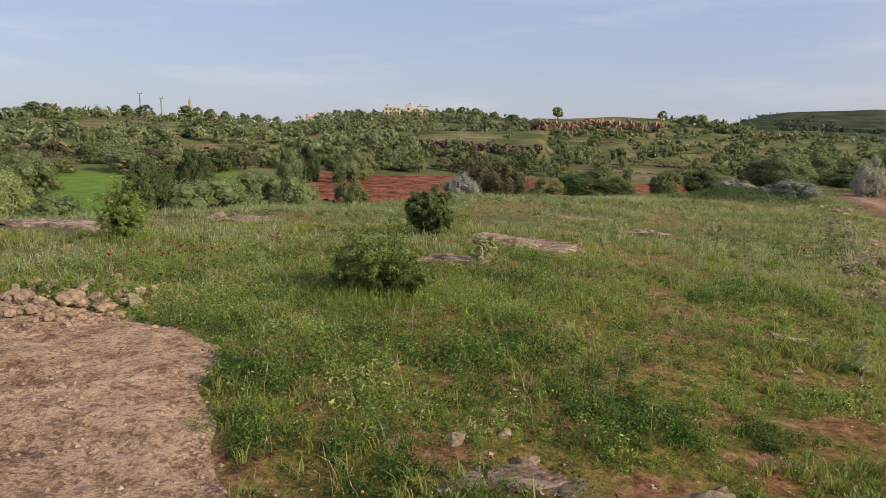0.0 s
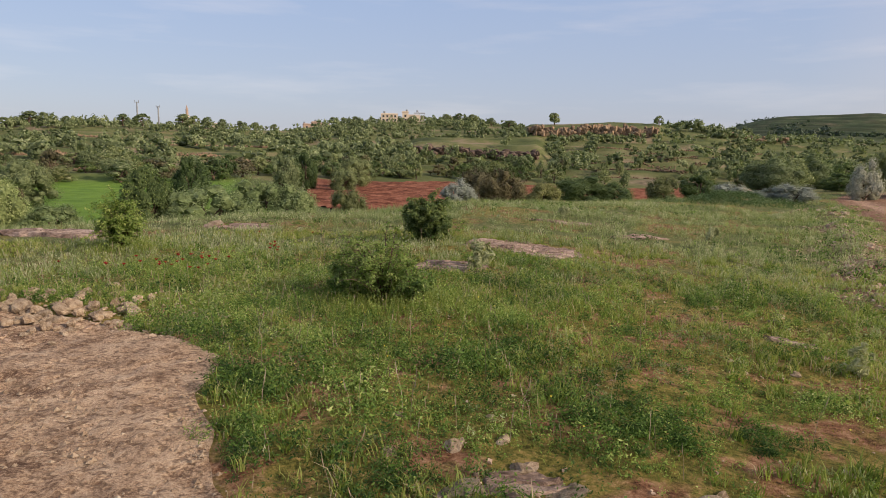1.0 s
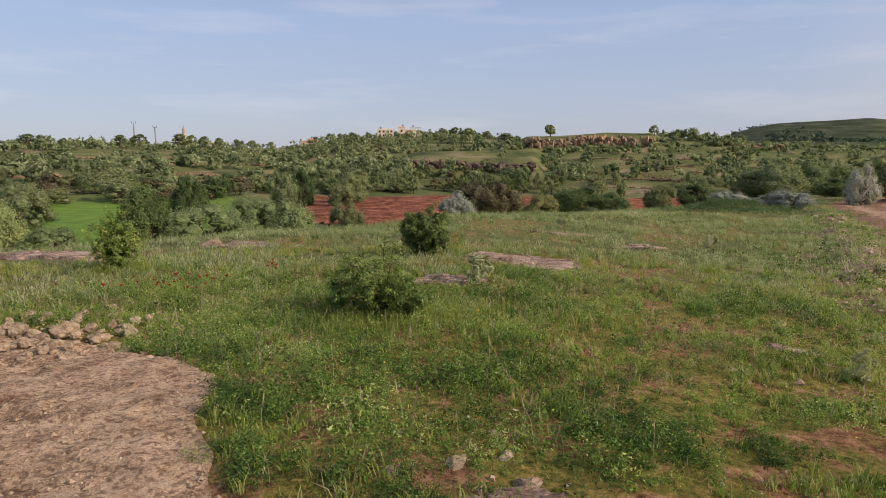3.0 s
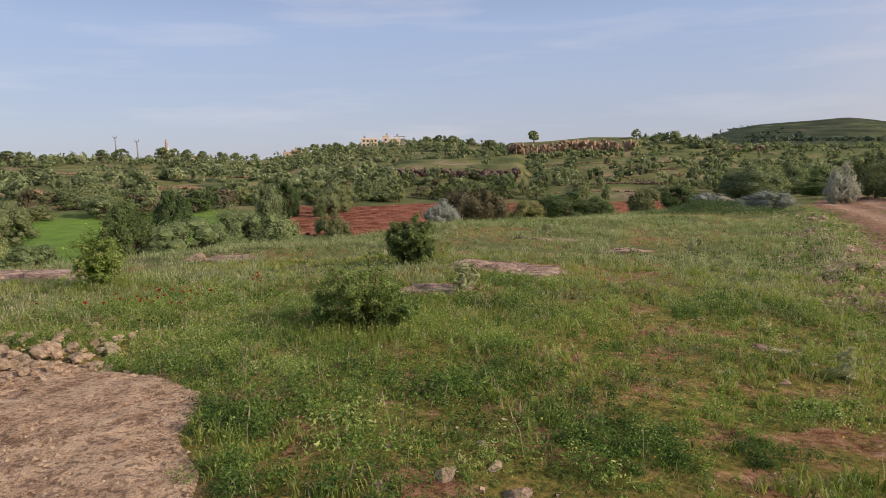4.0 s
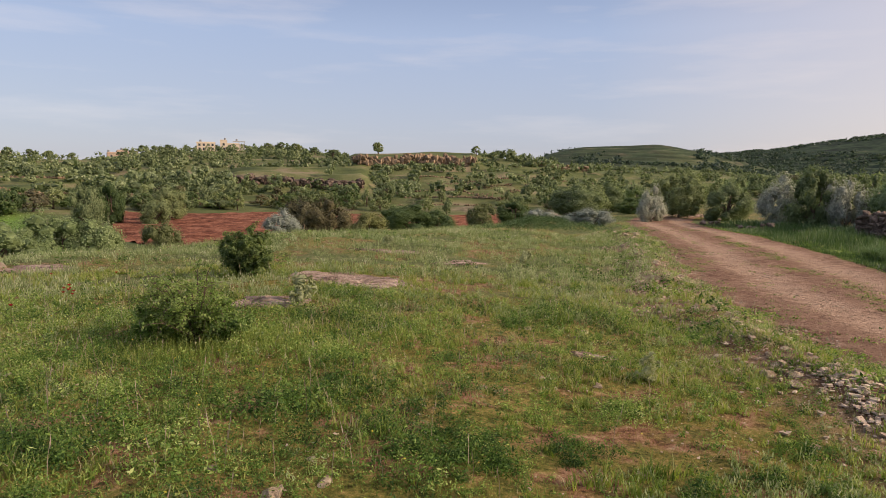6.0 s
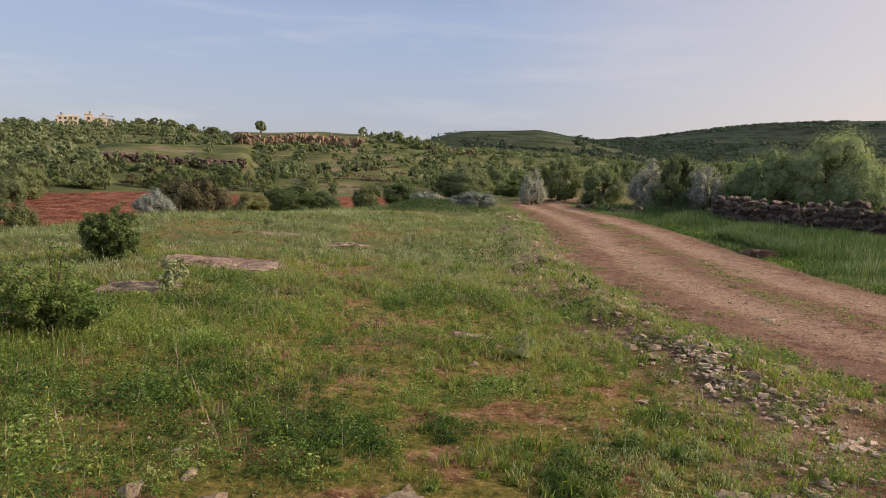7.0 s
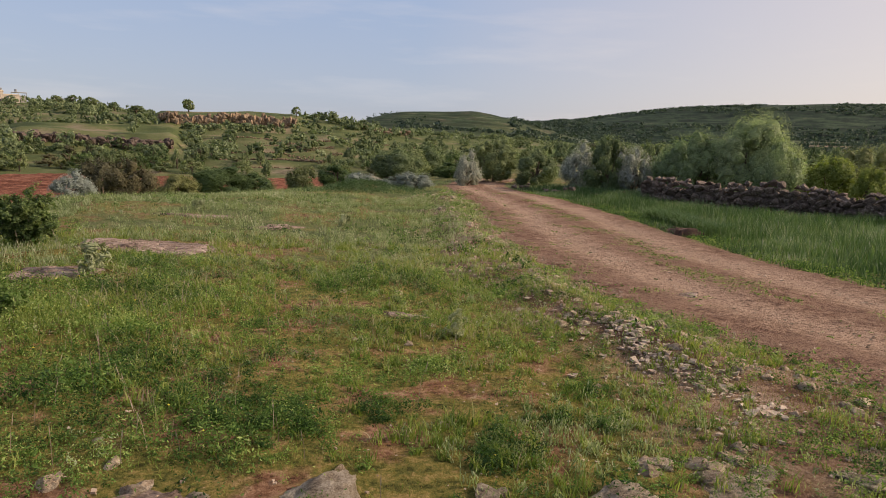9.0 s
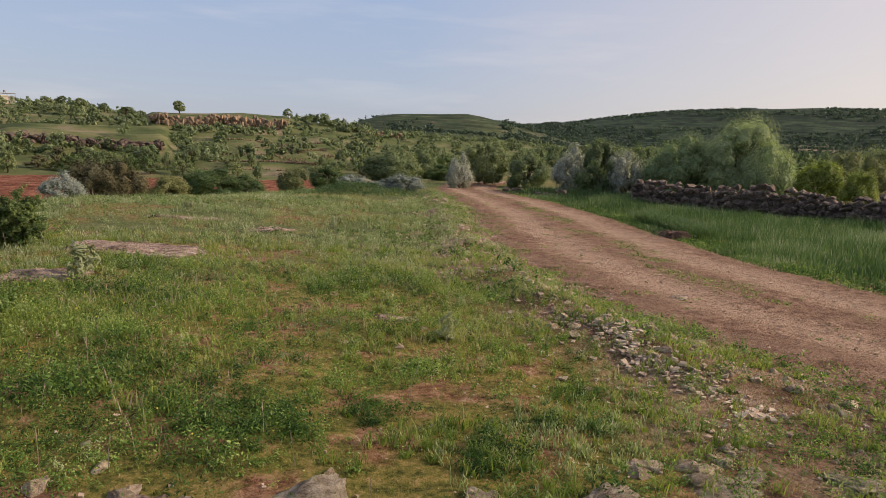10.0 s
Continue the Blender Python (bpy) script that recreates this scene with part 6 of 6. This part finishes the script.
    x, y = thin(rng, x, y, (0.05 + 0.75 * smooth(0.46, 0.58, fbm(x, y, 0.6, 87, 3))) * green(x, y) * (1 - 0.3 * verge_mask(x, y)))
    size = rng.uniform(0.6, 1.5, len(x)) * (0.6 + 0.8 * fbm(x, y, 0.9, 69, 2))
    tx, ty, q, root = sprays(rng, x, y, 14, 0.035 * size)
    n = len(tx)
    hue = 0.32 + 0.5 * fbm(x, y, 1.3, 70, 3) + 0.14 * rng.normal(0, 1, len(x)) + 0.12 * smooth(4.5, 8, np.hypot(x, y))
    blade_mesh("grass_tufts", rng, tx, ty, size[root] * (0.035 + 0.07 * rng.random(n)), 0.0048 + 0.003 * rng.random(n) + 0.0004 * np.hypot(tx, ty), 0.15 + 0.65 * q, hue[root] + 0.13 * rng.normal(0, 1, n) + 0.4 * (rng.random(n) < 0.05), GRASS_GREEN, "scattered tufts of fresh green grass", 0)
    # pale upright stems crowding the stones by the feet
    x, y = np.concatenate([rng.normal(2.85, 0.5, 110), rng.normal(4.0, 0.5, 30)]), np.concatenate([rng.normal(2.85, 0.28, 110), rng.normal(2.6, 0.3, 30)])
    x, y = thin(rng, x, y, green(x, y))
    size = rng.uniform(0.5, 1.1, len(x))
    tx, ty, q, root = sprays(rng, x, y, 18, 0.06 * size)
    n = len(tx)
    blade_mesh("pale_stems", rng, tx, ty, size[root] * (0.03 + 0.065 * rng.random(n)), 0.005 + 0.003 * rng.random(n), 0.1 + 0.5 * q, 0.40 + 0.15 * rng.normal(0, 1, n), GRASS_PALE, "pale upright stems crowding the half-buried stones", 0.35)
    # low yellowish cover
    x, y = scatter(rng, 420000, 1.3, 10.5)
    x, y = thin(rng, x, y, smooth(0.44, 0.54, fbm(x, y, 0.9, 45, 3)) * (1 - 0.9 * lushness(x, y)) * (1 - 0.6 * bare(x, y)) * (road_offset(x, y) < -2.2) * (on_track(x, y) < -0.1))
    n = len(x)
    blade_mesh("low_cover", rng, x, y, 0.010 + 0.022 * rng.random(n), 0.004 + 0.003 * rng.random(n), 0.6 * rng.random(n), 0.25 + 0.6 * (fbm(x, y, 0.7, 46, 3) - 0.2) + 0.2 * rng.random(n), DRY_MOSS, "yellowish mossy low cover on the soil", 0, False, "ground cover")
    # pale seeding grass in tussocks over the middle of the field
    x, y = scatter(rng, 24000, 2.6, 27)
    rr = np.hypot(x, y)
    x, y = thin(rng, x, y, (0.05 + 0.8 * smooth(0.42, 0.58, fbm(x, y, 1.2, 47, 3))) * (0.07 + 0.93 * smooth(5.5, 10, rr)) * green(x, y) * (1 - 0.5 * verge_mask(x, y)) * field(x, y))
    size = rng.uniform(0.5, 1.3, len(x)) * (0.55 + 0.9 * fbm(x, y, 1.5, 48, 2))
    hue = 0.36 + 0.45 * (fbm(x, y, 2.5, 49, 3) - 0.4) + 0.16 * rng.normal(0, 1, len(x))
    tx, ty, q, root = sprays(rng, x, y, 14, 0.09 * size)
    n, rr = len(tx), np.hypot(tx, ty)
    blade_mesh("seeding_grass", rng, tx, ty, size[root] * (0.045 + 0.085 * rng.random(n)), 0.0035 + 0.0006 * rr, 0.1 + 0.5 * q, hue[root] + 0.13 * rng.normal(0, 1, n), GRASS_PALE, "pale green grass in seed across the field", 0.35, False)
    x, y = scatter(rng, 90000, 16, 46)
    x, y = thin(rng, x, y, smooth(12, 6, edge_distance(x, y)) * (1 - bare(x, y)) * (road_offset(x, y) < -1.8) * smooth(0.3, 0.55, fbm(x, y, 2.5, 50, 3)))
    n = len(x)
    blade_mesh("rim_grass", rng, x, y, 0.08 + 0.14 * rng.random(n), 0.012 + 0.010 * rng.random(n), 0.2 + 0.4 * rng.random(n), 0.2 + 0.4 * rng.random(n), GRASS_PALE, "pale grass along the rim of the field", 0, False)
    # tall tufts and stalks
    x, y = scatter(rng, 2600, 1.6, 12)
    x, y = thin(rng, x, y, (0.15 + 0.5 * lushness(x, y)) * (1 - bare(x, y)) * (road_offset(x, y) < -2.4))
    n = len(x)
    blade_mesh("stalks", rng, x, y, 0.14 + 0.2 * rng.random(n), 0.004 + 0 * x, 0.1 + 0.3 * rng.random(n), rng.random(n), DRY_STALK, "thin dry grass stalks with seed heads", 0.3)
    # clumps round the shrubs
    cx = np.concatenate([rng.normal(-0.5, 0.5, 5000), rng.normal(-0.1, 0.45, 1600), rng.normal(-4.7, 0.45, 2000)])
    cy = np.concatenate([rng.normal(6.75, 0.45, 5000), rng.normal(11.4, 0.3, 1600), rng.normal(9.8, 0.4, 2000)])
    blade_mesh("shrub_grass", rng, cx, cy, 0.05 + 0.13 * rng.random(len(cx)) ** 1.5, 0.004 + 0 * cx, 0.1 + 0.3 * rng.random(len(cx)), 0.2 + 0.45 * rng.random(len(cx)), GRASS_GREEN, "long grass standing round the shrubs", 0.15)
    # tall meadow between road and wall
    x, y = rng.uniform(10, 31, 200000), rng.uniform(1.5, 34, 200000)
    ro = road_offset(x, y)
    x, y = thin(rng, x, y, smooth(2.15, 2.5, ro + 0.5 * (fbm(x, y, 1.5, 53, 2) - 0.5)) * smooth(27, 24.5, x) * smooth(33, 24, y) * (0.5 + 0.5 * smooth(0.3, 0.55, fbm(x, y, 2.0, 54, 2))))
    n = len(x)
    ro = road_offset(x, y)
    h = (0.14 + 0.30 * smooth(2.5, 5.5, ro)) * (0.6 + 0.6 * rng.random(n)) * (0.5 + 1.0 * fbm(x, y, 1.4, 56, 3))
    h = h * (1 + 0.7 * np.exp(-(((x - 20.4) / 1.6) ** 2) - ((y - 20.5) / 2.6) ** 2))
    blade_mesh("tall_grass", rng, x, y, h, 0.012 + 0.008 * rng.random(n), 0.1 + 0.35 * rng.random(n), 0.25 + 1.1 * (fbm(x, y, 1.3, 96, 3) - 0.42) + 0.35 * rng.random(n) + 0.4 * (rng.random(n) < 0.10), GRASS_TALL, "tall lush green grass below the stone wall", 0, True)
    # dark leafy weeds along the foot of the tall grass
    y = rng.uniform(1, 20, 5000)
    x = np.interp(y, ROAD[:, 1], ROAD[:, 0]) + rng.uniform(2.2, 4.6, 5000)
    ro = road_offset(x, y)
    x, y = thin(rng, x, y, smooth(2.25, 2.5, ro) * smooth(3.5, 2.8, ro) * (0.3 + 0.7 * fbm(x, y, 1.0, 99, 2)))
    clump_mesh("edge_weeds", rng, x, y, 0.06 + 0.09 * rng.random(len(x)), WEED_LEAF, "dark leafy weeds fringing the tall grass", 30, 1.2, 0.42, 0.26)
    # weeds along the berm and on the mound
    y = rng.uniform(4, 28, 4500)
    x = np.interp(y, BERM[:, 1], BERM[:, 0]) + rng.normal(0, 0.6, 4500)
    x, y = thin(rng, x, y, 0.7 * smooth(0.54, 0.62, fbm(x, y, 0.9, 64, 3)) * (1 - bare(x, y)))
    weed_mesh("berm_weeds", rng, x, y, WEED_LEAF, "patchy low green weeds on the stony berm", 9, 0.08, 0.08, 0.022)
    x, y = rng.normal(12.6, 1.3, 3000), rng.normal(28.5, 0.9, 3000)
    weed_mesh("mound_weeds", rng, x, y, GRASS_TALL, "rank green weeds on a grassy mound", 7, 0.12, 0.15, 0.032)
    # low weeds on the road's crown and verge
    x, y = rng.uniform(5, 22, 90000), rng.uniform(0, 30, 90000)
    ro = road_offset(x, y)
    crown = np.exp(-(((ro - 0.1) / 0.4) ** 2)) * smooth(0.40, 0.52, fbm(x, y, 0.8, 58, 3))
    verge = 0.55 * np.exp(-(((ro + 2.3) / 0.8) ** 2)) * smooth(0.48, 0.60, fbm(x, y, 0.7, 60, 3)) + np.exp(-(((ro - 2.4) / 0.25) ** 2)) * 0.8
    x, y = thin(rng, x, y, np.clip(crown + verge, 0, 1))
    weed_mesh("road_weeds", rng, x, y, WEED_LEAF, "creeping weeds on the crown of the road", 9, 0.08, 0.045, 0.018)


def build_flowers():
    rng = np.random.default_rng(8)
    # poppies
    proto = None
    for k in range(34):
        if k < 24:
            x, y = -3.5 + rng.normal(0, 0.32), 8.3 + rng.normal(0, 0.3)
        elif k < 31:
            x, y = -2.45 + rng.normal(0, 0.12), 9.6 + rng.normal(0, 0.2)
        else:
            x, y = rng.uniform(-5, -1), rng.uniform(8, 13)
        m = pose(x, y, ground_at(x, y), 0, 0, rng.uniform(0, 360)) @ Matrix.Diagonal((0.72, 0.72, rng.uniform(0.6, 1.0), 1))
        if proto is None:
            proto = thing("poppy", "red poppy on a thin stem in the grass", "flower", "poppies")
            v, f = tubes([[(0, 0, 0, 0.003), (0.01, 0, 0.11, 0.0025), (0.015, 0.005, 0.20, 0.002)]], 5)
            part("stem", mesh_of("stem", v, f, GRASS_GREEN, True, tone=np.full(len(v), 0.4)), proto)
            for q in range(4):
                a = q * math.pi / 2
                vs = [(0.015, 0.005, 0.195)]
                for s in range(5):
                    b = a + (s - 2) * 0.42
                    rr = 0.034 if s in (1, 2, 3) else 0.025
                    vs.append((0.015 + rr * math.cos(b), 0.005 + rr * math.sin(b), 0.22 + 0.006 * (s % 2)))
                fs = [(0, s, s + 1) for s in range(1, 5)]
                part("petal", mesh_of("petal", np.array(vs), np.array(fs), POPPY_RED, tone=np.linspace(0.2, 1, 6)), proto)
            proto.matrix_basis = m
        else:
            ob = copy_thing(proto, pose(0, 0, 0))
            ob.matrix_basis = m
    # silvery felted plants
    for x, y, s in ((0.59, 8.61, 0.42), (3.43, 5.15, 0.26), (0.45, 8.45, 0.25), (6.0, 14.5, 0.4), (3.2, 17.0, 0.35)):
        ob = thing("mullein", "pale silvery felted plant in the grass", "plant", "felted plants", at=(x, y, ground_at(x, y)))
        p, out, tone, *_ = crown_points(np.random.default_rng(int(x * 100) + 900), 260, 12, s * 0.9, s, 0.01, 0.6, 0.4)
        v, f = leaves(rng, p, out, 0.045 * s / 0.4 * rng.uniform(0.6, 1.3, len(p)), 0.35)
        part("leaf_rosette", mesh_of("leaf_rosette", v, f, FELT_LEAF, tone=np.repeat(tone, 4)), ob)
    # tiny yellow flowers
    x, y = scatter(rng, 1500, 1.6, 9, -20, 40)
    x, y = thin(rng, x, y, 0.02 + 0.13 * lushness(x, y) * (1 - bare(x, y)))
    n = len(x)
    c = np.stack([x, y, height(x, y) + 0.08 + 0.10 * rng.random(n)], 1)
    v, f = leaves(rng, c, np.tile((0, 0, 1.0), (n, 1)), 0.007 + 0.004 * rng.random(n), 0.9, 0.4)
    tagged(new("yellow_flowers", mesh_of("yellow_flowers", v, f, YELLOW_PETAL, tone=np.repeat(rng.random(n), 4))), "tiny yellow flowers among the weeds", "flowers", kind="stuff")


def build_spoil():
    """A small heap of pinkish spoil behind the grey bushes."""
    n = 40
    u, v = np.meshgrid(np.linspace(-1, 1, n), np.linspace(-1, 1, n), indexing="ij")
    rad = np.hypot(u, v)
    x, y = 14.9 + 1.7 * u, 33.2 + 1.2 * v
    z = height(x, y) + 0.7 * smooth(1.0, 0.0, rad + 0.25 * (fbm(x, y, 0.8, 97, 3) - 0.5)) + 0.12 * (fbm(x, y, 0.3, 98, 3) - 0.5) - 0.08
    i, j = np.meshgrid(np.arange(n - 1), np.arange(n - 1), indexing="ij")
    f = np.stack([i * n + j, (i + 1) * n + j, (i + 1) * n + j + 1, i * n + j + 1], -1).reshape(-1, 4)
    me = mesh_of("spoil_heap", np.stack([x.ravel(), y.ravel(), z.ravel()], 1), f, SLAB_STONE, False)
    tagged(new("spoil_heap", me), "small heap of pinkish earth and stones", "heap")


def build_bank():
    """The low eroded earth bank where the grass meets the road's bend."""
    n, m = 70, 26
    u, q = np.meshgrid(np.linspace(0, 1, n), np.linspace(0, 1, m), indexing="ij")
    cx, cy = 14.2 + 1.1 * u, 11.4 + 1.9 * u
    nx, ny = 0.86, -0.5
    tall = 0.24 * smooth(0, 0.05, u) * (0.35 + 0.65 * smooth(0.7, 0.15, u)) * smooth(1, 0.85, u) * (0.6 + 0.8 * fbm(u * 6, 0 * u, 0.5, 93, 3))
    prof = smooth(0, 0.16, q) * smooth(1.2, 0.5, q)
    out = (q - 0.25) * 0.9 + 0.25 * (fbm(u * 14, q * 2, 0.6, 94, 3) - 0.5)
    x, y = cx + nx * out, cy + ny * out
    z = height(x, y) + tall * prof + 0.16 * (fbm(x, y, 0.2, 95, 4) - 0.5) * smooth(0, 0.2, q) - 0.04
    i, j = np.meshgrid(np.arange(n - 1), np.arange(m - 1), indexing="ij")
    f = np.stack([i * m + j, (i + 1) * m + j, (i + 1) * m + j + 1, i * m + j + 1], -1).reshape(-1, 4)
    me = mesh_of("earth_bank", np.stack([x.ravel(), y.ravel(), z.ravel()], 1), f, BANK_EARTH, False)
    tagged(new("earth_bank", me), "low eroded brown earth bank beside the road", "bank", kind="structure")
    rng = np.random.default_rng(31)
    k = rng.random(2600)
    t = rng.uniform(0.3, 1.1, 2600)
    x, y = 14.4 + 2.6 * k + nx * (t - 0.1) * 0.9, 11.3 + 4.4 * k + ny * (t - 0.1) * 0.9
    blade_mesh("bank_grass", rng, x, y, 0.35 + 0.25 * rng.random(2600), 0.014 + 0 * x, 0.5 + 0.6 * rng.random(2600), 0.3 + 0.4 * rng.random(2600), GRASS_TALL, "rough grass hanging over the earth bank", 0)


build_grass()
build_flowers()
build_spoil()
build_bank()
